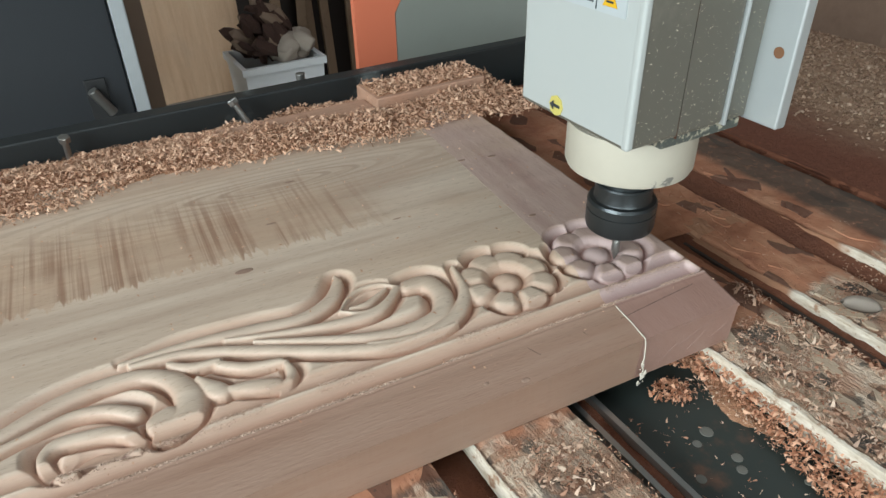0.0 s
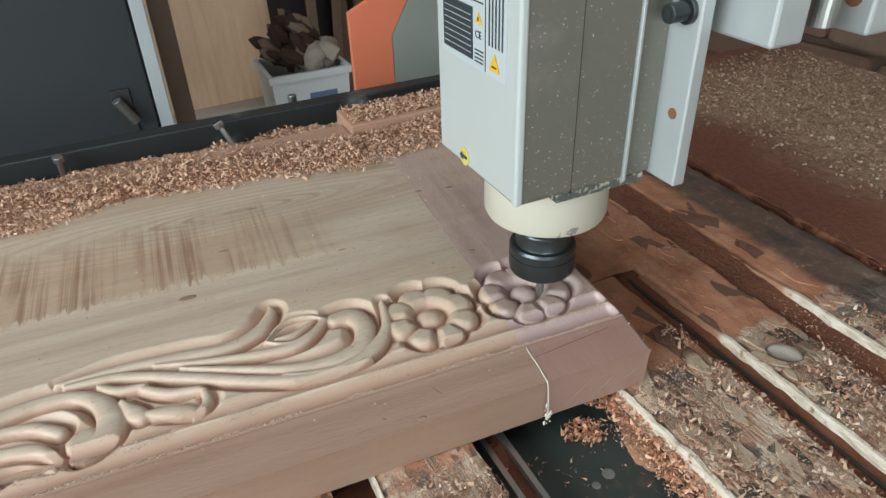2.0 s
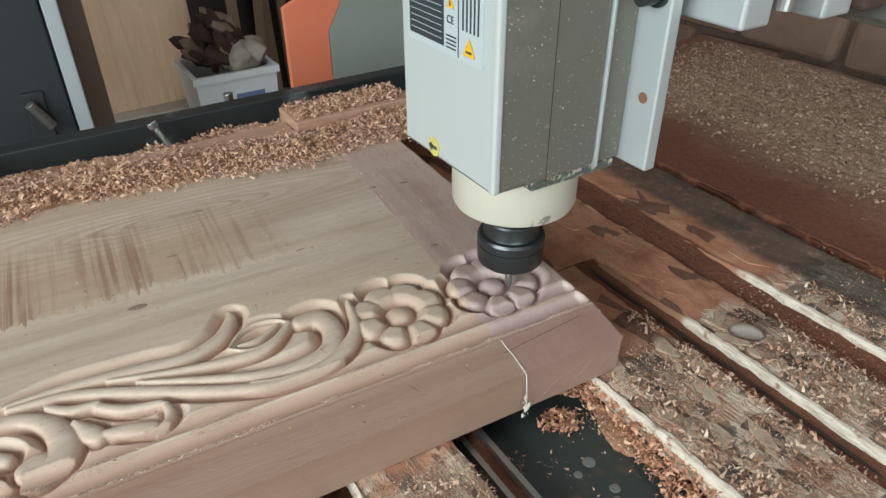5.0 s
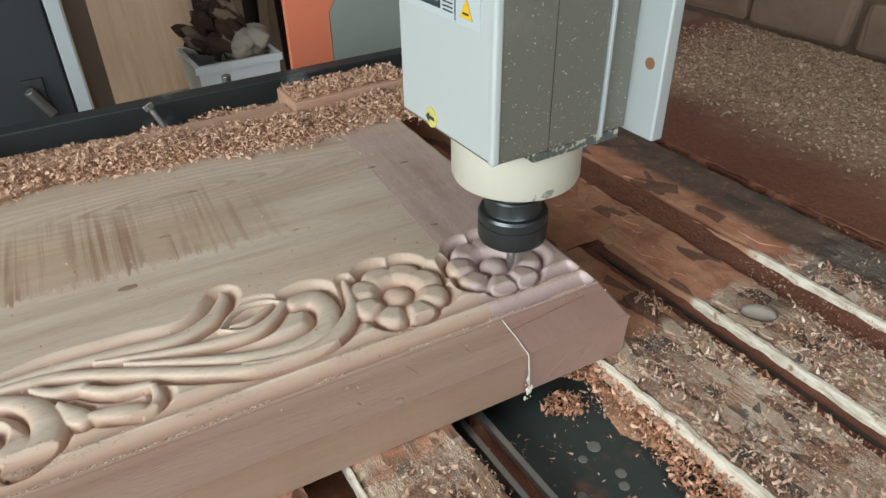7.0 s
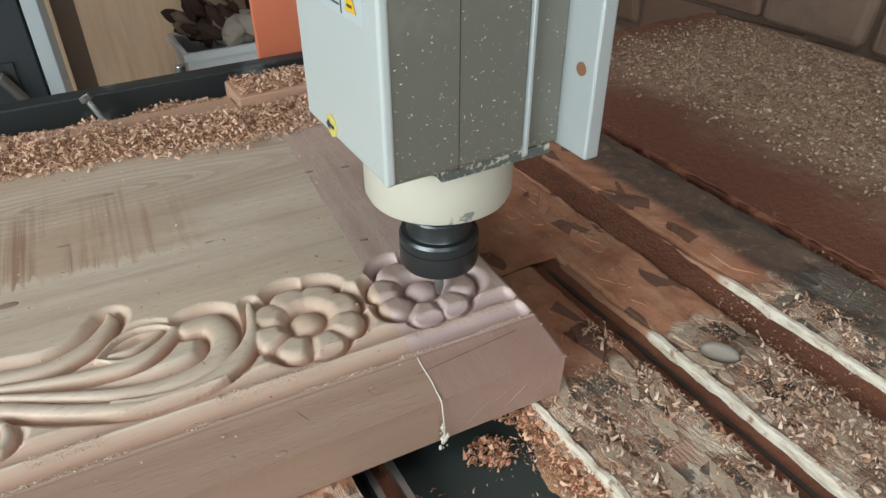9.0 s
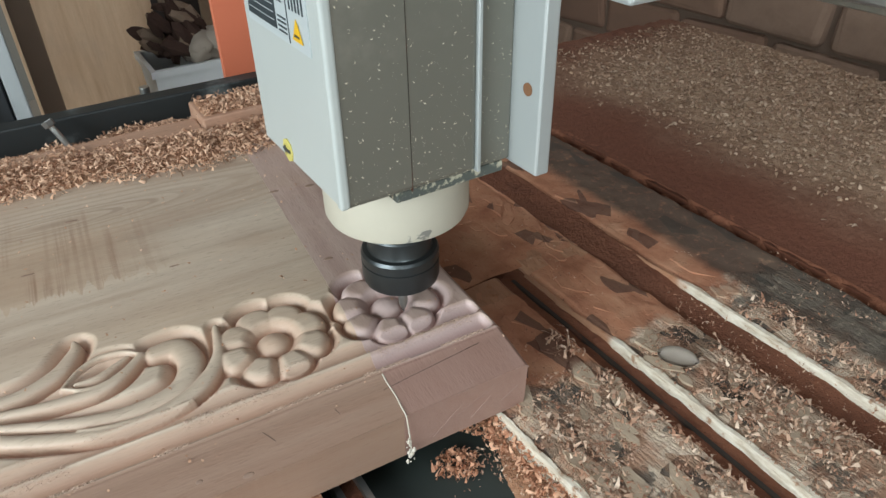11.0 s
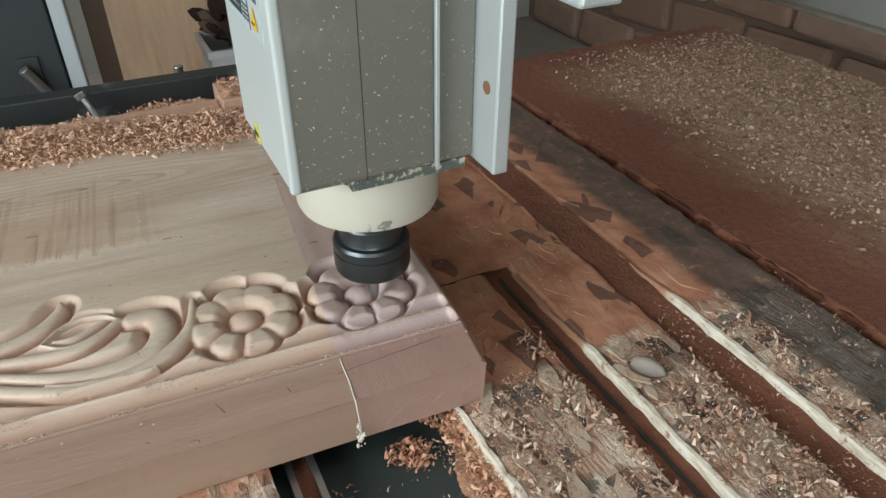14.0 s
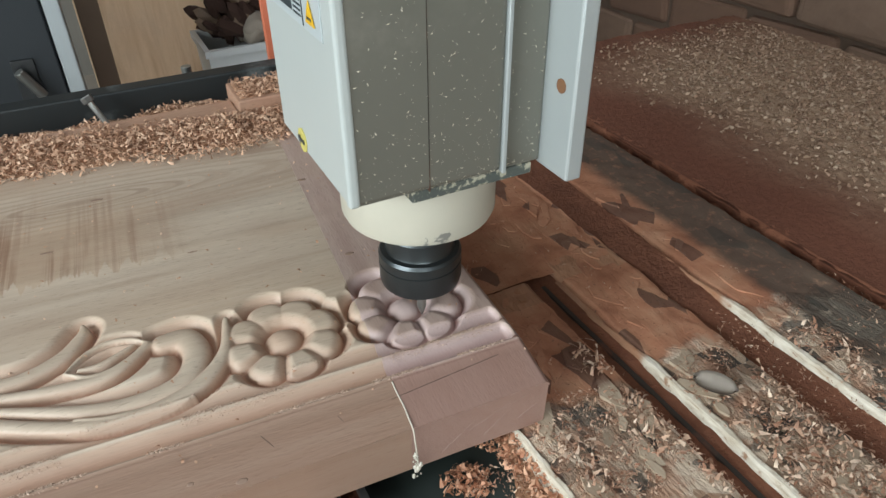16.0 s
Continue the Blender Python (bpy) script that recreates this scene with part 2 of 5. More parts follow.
def dust_film(t, p, edge=0.232):
    """Where fine red-brown dust covers the bed: from a ragged line onwards."""
    far = calc(t, "ADD", axis(t, p, 1), calc(t, "MULTIPLY", tex(t, p, 26.0, 4.0, 0.6), 0.07))
    return step(t, far, edge + 0.027, edge + 0.042)


def dust_colour(t, p):
    v = t.nodes.new("ShaderNodeTexVoronoi")
    v.inputs["Scale"].default_value = 46.0
    t.links.new(coords(t, (1.5, 0.8, 1), 0.6, True), v.inputs["Vector"])
    base = ramp(t, tex(t, p, 26.0, 5.0, 0.6), (0.32, (0.30, 0.110, 0.056)), (0.48, (0.42, 0.180, 0.098)), (0.72, (0.51, 0.270, 0.160)))
    lost = step(t, axis(t, v.outputs["Color"], 0), 0.82, 0.83)
    base = mix(t, calc(t, "MULTIPLY", lost, 0.8), base, (0.085, 0.036, 0.024))
    dots = step(t, tex(t, p, 420.0, 2.0, 0.5), 0.66, 0.72)
    return mix(t, calc(t, "MULTIPLY", dots, 0.6), base, (0.06, 0.03, 0.022)), axis(t, v.outputs["Color"], 0)


def dusty_board(name):
    """Spoilboard: pale layered wood gouged into strands, worn black in places, under a film of dust."""
    m, t, b = material(name, 0.85)
    p = coords(t, world_space=True)
    fibre = tex(t, coords(t, (420, 90, 60), 0.55, True), 1.0, 5.0, 0.65)
    cells = []
    for scale, stretch, turn in ((60.0, (2.0, 0.7, 1), 0.5), (34.0, (0.7, 1.9, 1), 0.9)):
        v = t.nodes.new("ShaderNodeTexVoronoi")
        v.inputs["Scale"].default_value = scale
        v.inputs["Randomness"].default_value = 1.0
        t.links.new(coords(t, stretch, turn, True), v.inputs["Vector"])
        cells.append(v.outputs["Color"])
    level = calc(t, "MULTIPLY", calc(t, "ADD", axis(t, cells[0], 0), axis(t, cells[1], 1)), 0.5)
    c = ramp(t, level, (0.20, (0.075, 0.062, 0.052)), (0.33, (0.40, 0.27, 0.185)), (0.66, (0.68, 0.555, 0.43)))
    c = mix(t, calc(t, "MULTIPLY", step(t, fibre, 0.42, 0.72), 0.38), c, (0.30, 0.19, 0.12))
    worn = tex(t, p, 30.0, 4.0, 0.6)
    c = mix(t, calc(t, "MULTIPLY", step(t, worn, 0.56, 0.60), 0.8), c, (0.10, 0.085, 0.07))
    oxide = calc(t, "MULTIPLY", step(t, tex(t, p, 48.0, 4.0, 0.6), 0.46, 0.62), 0.62)
    c = mix(t, oxide, c, (0.40, 0.20, 0.12))
    dust, plate = dust_colour(t, p)
    c = mix(t, calc(t, "MULTIPLY", dust_film(t, p), 0.95), c, dust)
    x = calc(t, "ADD", axis(t, p, 0), calc(t, "MULTIPLY", tex(t, p, 30.0, 4.0), 0.02))
    band = calc(t, "MULTIPLY", step(t, x, 0.588, 0.606), step(t, tex(t, p, 110.0, 6.0, 0.7), 0.12, 0.5))
    c = mix(t, calc(t, "MULTIPLY", band, 0.86), c, (0.052, 0.044, 0.034))
    bare = calc(t, "SUBTRACT", 0.8, calc(t, "MULTIPLY", dust_film(t, p), 0.7))
    h = calc(t, "ADD", calc(t, "MULTIPLY", fibre, bare), calc(t, "ADD", level, calc(t, "MULTIPLY", plate, 0.3)))
    finish(t, b, c, h, 1.0, 0.0032)
    return m


BOARD = dusty_board("spoilboard")


def pale_material():
    """The pale core on a strip's cut side, brown again where the dust reaches."""
    m, t, b = material("pale_cut_side", 0.85)
    p = coords(t, world_space=True)
    n = tex(t, coords(t, (200, 60, 300), 0.0, True), 1.0, 5.0, 0.65)
    c = ramp(t, n, (0.3, (0.40, 0.31, 0.22)), (0.46, (0.62, 0.54, 0.43)), (0.70, (0.80, 0.74, 0.64)))
    c = mix(t, step(t, tex(t, p, 90.0, 4.0, 0.6), 0.58, 0.68), c, (0.34, 0.20, 0.125))
    c = mix(t, calc(t, "MULTIPLY", dust_film(t, p, 0.252), 0.92), c, (0.36, 0.165, 0.085))
    finish(t, b, c, n, 0.8, 0.0015)
    return m


PALE = pale_material()


def dust_material(name, deep, light):
    m, t, b = material(name, 0.95)
    p = coords(t, world_space=True)
    n = tex(t, p, 240.0, 4.0, 0.7)
    big = tex(t, p, 9.0, 4.0, 0.6)
    c = mix(t, n, deep, light)
    c = mix(t, step(t, big, 0.35, 0.7), c, mix(t, 0.6, c, deep))
    finish(t, b, c, n, 0.9, 0.003)
    return m


HEAP = dust_material("shavings_bed", (0.24, 0.11, 0.06), (0.52, 0.30, 0.18))
ORANGEDUST = dust_material("orange_dust", (0.26, 0.115, 0.06), (0.56, 0.32, 0.19))
FINE = dust_material("fine_red_dust", (0.13, 0.044, 0.022), (0.26, 0.10, 0.052))


def sheet_material():
    """Sheet under dust: red-brown along its near edge and end, covered in tan chips further in."""
    m, t, b = material("dusty_red_sheet", 0.95)
    p = coords(t, world_space=True)
    n = tex(t, p, 130.0, 5.0, 0.7)
    red = mix(t, n, (0.092, 0.028, 0.013), (0.155, 0.054, 0.027))
    tan = mix(t, step(t, n, 0.3, 0.7), (0.235, 0.140, 0.085), (0.41, 0.285, 0.19))
    x = calc(t, "ADD", axis(t, p, 0), calc(t, "MULTIPLY", calc(t, "SUBTRACT", tex(t, p, 5.0, 4.0), 0.3), 0.12))
    y = calc(t, "ADD", axis(t, p, 1), calc(t, "MULTIPLY", tex(t, p, 7.0, 3.0), 0.12))
    cover = calc(t, "MULTIPLY", step(t, x, 0.725, 0.86), calc(t, "SUBTRACT", 1.0, step(t, y, 0.64, 0.84)))
    finish(t, b, mix(t, cover, red, tan), n, 0.8, 0.003)
    return m


SHEET = sheet_material()


def shaving_material(name, a, b2, c3):
    m, t, b = material(name, 0.75)
    g = t.nodes.new("ShaderNodeNewGeometry")
    c = ramp(t, g.outputs["Random Per Island"], (0.0, a), (0.5, b2), (1.0, c3))
    finish(t, b, c, tex(t, coords(t), 900.0, 2.0), 0.2, 0.0003)
    return m


SHAVING = shaving_material("shavings", (0.45, 0.245, 0.15), (0.58, 0.355, 0.235), (0.70, 0.475, 0.335))
ORANGESHAVING = shaving_material("orange_shavings", (0.36, 0.15, 0.08), (0.52, 0.25, 0.145), (0.68, 0.40, 0.26))
CHIP = shaving_material("pale_chips", (0.29, 0.125, 0.07), (0.45, 0.255, 0.165), (0.64, 0.475, 0.35))



def flake_material():
    """Face veneer: pale where bare, brown where the fine dust lies."""
    m, t, b = material("veneer_flakes", 0.85)
    p = coords(t, world_space=True)
    g = t.nodes.new("ShaderNodeNewGeometry")
    c = ramp(t, g.outputs["Random Per Island"], (0.0, (0.42, 0.31, 0.21)), (0.72, (0.56, 0.46, 0.35)), (0.78, (0.12, 0.092, 0.072)))
    fibre = tex(t, coords(t, (300, 40, 60), 0.4, True), 1.0, 4.0, 0.6)
    c = mix(t, calc(t, "MULTIPLY", fibre, 0.6), c, (0.27, 0.17, 0.10))
    dust, plate = dust_colour(t, p)
    c = mix(t, calc(t, "MULTIPLY", dust_film(t, p), 0.92), c, dust)
    finish(t, b, c, fibre, 0.6, 0.001)
    return m


FLAKE = flake_material()
FUZZ = shaving_material("wood_fuzz", (0.44, 0.30, 0.225), (0.54, 0.385, 0.295), (0.66, 0.50, 0.40))

DROP = plain("dried_drop_grey", (0.15, 0.15, 0.13), 0.6)
SPECK = plain("pale_specks", (0.62, 0.55, 0.43), 0.8)

STRAND = shaving_material("tan_strands", (0.36, 0.18, 0.11), (0.53, 0.345, 0.24), (0.70, 0.54, 0.415))
TANCHIP = shaving_material("tan_chips", (0.23, 0.13, 0.082), (0.34, 0.22, 0.145), (0.46, 0.34, 0.245))

# ---------------------------------------------------------------- mesh helpers


def empty(name, m, label, category, group="", kind=""):
    ob = new(name)
    ob.empty_display_size = 0.02
    ob.matrix_world = m
    return tagged(ob, label, category, group, kind)


def mesh_from(name, verts, faces, mats, smooth=False):
    me = bpy.data.meshes.new(name)
    me.from_pydata([tuple(v) for v in verts], [], [tuple(f) for f in faces])
    for m in mats if isinstance(mats, (list, tuple)) else [mats]:
        me.materials.append(m)
    if smooth:
        me.polygons.foreach_set("use_smooth", [True] * len(me.polygons))
    me.update()
    return me


def part(name, bm, mat, parent=None, label="", smooth=False):
    me = bpy.data.meshes.new(name)
    bm.to_mesh(me)
    bm.free()
    me.materials.append(mat)
    if smooth:
        me.polygons.foreach_set("use_smooth", [True] * len(me.polygons))
    ob = new(name, me)
    ob.parent = parent
    if label:
        ob["label"] = label
    return ob


def box(x0, x1, y0, y1, z0, z1, bevel=0.0, segs=2, bm=None):
    bm = bm or bmesh.new()
    m = Matrix.Translation(((x0 + x1) / 2, (y0 + y1) / 2, (z0 + z1) / 2)) @ Matrix.Diagonal((x1 - x0, y1 - y0, z1 - z0, 1))
    vs = bmesh.ops.create_cube(bm, size=1, matrix=m)["verts"]
    if bevel:
        es = list({e for v in vs for e in v.link_edges})
        bmesh.ops.bevel(bm, geom=es, offset=bevel, segments=segs, affect="EDGES", profile=0.5)
    return bm


def rod(p, q, r, r2=None, seg=24, bevel=0.0, bm=None):
    bm = bm or bmesh.new()
    p, q = Vector(p), Vector(q)
    m = Matrix.Translation((p + q) / 2) @ (q - p).to_track_quat("Z", "Y").to_matrix().to_4x4()
    vs = bmesh.ops.create_cone(bm, cap_ends=True, segments=seg, radius1=r, radius2=r if r2 is None else r2, depth=(q - p).length, matrix=m)["verts"]
    if bevel:
        es = list({e for v in vs for e in v.link_edges if len([f for f in e.link_faces if len(f.verts) > 4]) == 1})
        bmesh.ops.bevel(bm, geom=es, offset=bevel, segments=2, affect="EDGES", profile=0.5)
    return bm


def lathe(profile, seg=48, bm=None):
    """Turned about z: rows of radius and height, from below upwards."""
    bm = bm or bmesh.new()
    rings = [[bm.verts.new((r * math.cos(a), r * math.sin(a), z)) for a in (2 * math.pi * k / seg for k in range(seg))] for r, z in profile]
    for lo, hi in zip(rings, rings[1:]):
        for k in range(seg):
            bm.faces.new((lo[k], lo[(k + 1) % seg], hi[(k + 1) % seg], hi[k]))
    bm.faces.new(rings[0][::-1])
    bm.faces.new(rings[-1])
    return bm


def prism(outline, depth, bm=None):
    """A flat outline in x and z, made thick along y."""
    bm = bm or bmesh.new()
    lo = [bm.verts.new((x, 0, z)) for x, z in outline]
    f = bm.faces.new(lo)
    out = bmesh.ops.extrude_face_region(bm, geom=[f])["geom"]
    bmesh.ops.translate(bm, verts=[g for g in out if isinstance(g, bmesh.types.BMVert)], vec=(0, depth, 0))
    bmesh.ops.recalc_face_normals(bm, faces=bm.faces)
    return bm


def hose(points, r, seg=10, bm=None):
    bm = bm or bmesh.new()
    pts = [Vector(p) for p in points]
    fine = []
    for i in range(len(pts) - 1):
        p0, p1, p2, p3 = pts[max(i - 1, 0)], pts[i], pts[i + 1], pts[min(i + 2, len(pts) - 1)]
        for k in range(6):
            t = k / 6
            fine.append(0.5 * ((2 * p1) + (p2 - p0) * t + (2 * p0 - 5 * p1 + 4 * p2 - p3) * t * t + (3 * p1 - p0 - 3 * p2 + p3) * t ** 3))
    fine.append(pts[-1])
    rings = []
    for i, p in enumerate(fine):
        d = (fine[min(i + 1, len(fine) - 1)] - fine[max(i - 1, 0)]).normalized()
        q = d.to_track_quat("Z", "Y")
        rings.append([bm.verts.new(p + q @ Vector((r * math.cos(a), r * math.sin(a), 0))) for a in (2 * math.pi * k / seg for k in range(seg))])
    for lo, hi in zip(rings, rings[1:]):
        for k in range(seg):
            bm.faces.new((lo[k], lo[(k + 1) % seg], hi[(k + 1) % seg], hi[k]))
    bm.faces.new(rings[0][::-1])
    bm.faces.new(rings[-1])
    return bm


def fractal(x, y, scale, octaves=4):
    return noise.fractal(Vector((x * scale, y * scale, 3.7)), 1.0, 2.0, octaves)


def curls(name, places, size, mat, seed, flat=0.5, wide=(0.18, 0.42), curl=(0.4, 3.6)):
    """Loose shavings: each a narrow strip bent round an arc, lying as it fell."""
    rng = np.random.default_rng(seed)
    n = len(places)
    places = np.asarray(places, float)
    steps = 5
    length = rng.uniform(*size, n)
    width = length * rng.uniform(*wide, n)
    bend = rng.uniform(*curl, n) * np.where(rng.random(n) < 0.15, 0.15, 1.0)
    s = np.linspace(-0.5, 0.5, steps)
    a = bend[:, None] * s[None]
    rad = length / bend
    lx, lz = rad[:, None] * np.sin(a), rad[:, None] * (np.cos(a) - np.cos(bend / 2)[:, None])
    taper = 1 - 0.6 * np.abs(2 * s) ** 2
    base = np.stack([np.stack([lx, width[:, None] * taper * side / 2 + 0.25 * lx * side, lz], -1) for side in (-1, 1)], 2)
    yaw = rng.uniform(0, 2 * np.pi, n)
    tilt = rng.normal(0, flat, n)
    roll = rng.normal(0, flat, n)
    cy, sy, ct, st, cr, sr = np.cos(yaw), np.sin(yaw), np.cos(tilt), np.sin(tilt), np.cos(roll), np.sin(roll)
    x, y, z = base[..., 0], base[..., 1], base[..., 2]
    e = (slice(None), None, None)
    x, z = x * ct[e] + z * st[e], -x * st[e] + z * ct[e]
    y, z = y * cr[e] - z * sr[e], y * sr[e] + z * cr[e]
    x, y = x * cy[e] - y * sy[e], x * sy[e] + y * cy[e]
    v = np.stack([x, y, z], -1) + places[:, None, None]
    v = v.reshape(-1, 3)
    k = np.arange(n)[:, None] * steps * 2 + 2 * np.arange(steps - 1)[None]
    f = np.stack([k, k + 1, k + 3, k + 2], -1).reshape(-1, 4)
    me = mesh_from(name, v.tolist(), f.tolist(), mat, True)
    return new(name, me)


# ---------------------------------------------------------------- room
ROOM = dict(x0=-2.6, x1=2.4, y0=-2.2, y1=3.3, z0=-0.78, z1=2.7)


def room():
    r = ROOM
    floor = part("floor", box(r["x0"], r["x1"], r["y0"], r["y1"], r["z0"] - 0.1, r["z0"]), CONCRETE)
    tagged(floor, "dusty grey concrete workshop floor", "floor", kind="structure")
    # Unseen ceiling in four pieces, its hole cut for the overhead fill.
    bm = box(r["x0"], -0.25, r["y0"], r["y1"], r["z1"], r["z1"] + 0.1)
    box(2.05, r["x1"], r["y0"], r["y1"], r["z1"], r["z1"] + 0.1, bm=bm)
    box(-0.25, 2.05, r["y0"], -1.25, r["z1"], r["z1"] + 0.1, bm=bm)
    box(-0.25, 2.05, 0.65, r["y1"], r["z1"], r["z1"] + 0.1, bm=bm)
    ceiling = part("ceiling", bm, PLASTER)
    tagged(ceiling, "unseen plain ceiling with an opening added for the overhead fill", "ceiling", kind="structure")
    w = part("wall_north", box(r["x0"], r["x1"], r["y1"], r["y1"] + 0.2, r["z0"], r["z1"]), PLASTER)
    tagged(w, "plain plastered workshop wall", "wall", kind="structure")
    # Unseen wall, left open where the front fill stands.
    bm = box(r["x0"], -1.15, r["y0"] - 0.2, r["y0"], r["z0"], r["z1"])
    box(0.25, r["x1"], r["y0"] - 0.2, r["y0"], r["z0"], r["z1"], bm=bm)
    box(-1.15, 0.25, r["y0"] - 0.2, r["y0"], 1.0, r["z1"], bm=bm)
    w = part("wall_south", bm, PLASTER)
    tagged(w, "unseen plastered wall with an opening added for the front fill", "wall", kind="structure")
    bm = box(r["x0"] - 0.2, r["x0"], r["y0"], -1.85, r["z0"], r["z1"])
    box(r["x0"] - 0.2, r["x0"], 0.45, r["y1"], r["z0"], r["z1"], bm=bm)
    box(r["x0"] - 0.2, r["x0"], -1.85, 0.45, r["z0"], 0.55, bm=bm)
    box(r["x0"] - 0.2, r["x0"], -1.85, 0.45, 1.85, r["z1"], bm=bm)
    w = part("wall_west", bm, PLASTER)
    tagged(w, "plastered wall with a wide open window", "wall", kind="structure")
    w = part("wall_east", box(r["x1"], r["x1"] + 0.2, r["y0"], r["y1"], r["z0"], r["z1"]), MORTAR)
    return tagged(w, "rough wall of brown earth blocks", "wall", kind="structure")


WALL_EAST = room()

# ---------------------------------------------------------------- machine table
SLATS = [(0.0, 0.132), (0.161, 0.230), (0.352, 0.434), (0.458, 0.520), (0.552, 0.646)]


def ragged_slat(x0, x1, y0, y1, seed, top=0.0, thick=0.018, y_solid=None):
    """A spoilboard strip with a chewed outline and gouged top."""
    nx, ny = 22, int((y1 - y0) / 0.005)
    verts, faces = [], []
    for j in range(ny + 1):
        y = y0 + (y1 - y0) * j / ny
        for i in range(nx + 1):
            k = i / nx
            e0 = 0.0005 * fractal(seed, y, 110, 5)
            e1 = 0.0005 * fractal(seed + 7, y, 110, 5)
            x = x0 + e0 + (x1 + e1 - x0 - e0) * k
            near = min(k, 1 - k)
            z = top + 0.0012 * fractal(x + seed, y, 70, 4) - 0.0016 * max(0, fractal(x, y + seed, 40, 3) - 0.25)
            if near == 0:
                z -= 0.002 + 0.0015 * abs(fractal(seed + 3 * k, y, 90, 2))
            verts.append((x, y, z))
    for j in range(ny):
        for i in range(nx):
            a = j * (nx + 1) + i
            faces.append((a, a + 1, a + nx + 2, a + nx + 1))
    # skirts
    for col, flip in ((0, True), (nx, False)):
        base = len(verts)
        for j in range(ny + 1):
            v = verts[j * (nx + 1) + col]
            verts.append((v[0], v[1], top - thick))
        for j in range(ny):
            a, b = j * (nx + 1) + col, (j + 1) * (nx + 1) + col
            f = (a, b, base + j + 1, base + j)
            faces.append(f if not flip else f[::-1])
    return verts, faces


def pale_edge(x, w, y0, y1, seed, top=0.001):
    """The splintered pale core that shows along a strip's edge."""
    ny = int((y1 - y0) / 0.0025)
    verts, faces = [], []
    for j in range(ny + 1):
        y = y0 + (y1 - y0) * j / ny
        a = 0.0007 * fractal(seed, y, 60, 4)
        fade = min(1.0, max(0.0, (y1 - y) / 0.08 + 0.4 * fractal(seed, y, 30, 3)))
        b = fade * w * (0.75 + 0.35 * fractal(seed + 5, y, 50, 5))
        z = top + 0.0006 + 0.0006 * fractal(seed + 9, y, 120, 4)
        verts += [(x + a - 0.0006, y, -0.016), (x + a, y, z - 0.0004 - 0.004 * (1 - fade)), (x + a + max(b, 0.0004) * 0.55, y, z - 0.0002 - 0.004 * (1 - fade)), (x + a + max(b, 0.001), y, z - 0.0024 - 0.004 * (1 - fade))]
    for j in range(ny):
        for i in range(3):
            k = j * 4 + i
            faces.append((k, k + 1, k + 5, k + 4))
    return verts, faces


DROPS = [(0.309, 0.186, 0.0045), (0.296, 0.182, 0.0030), (0.309, 0.161, 0.0036), (0.304, 0.153, 0.0034), (0.277, 0.161, 0.0034), (0.331, 0.126, 0.0026)]


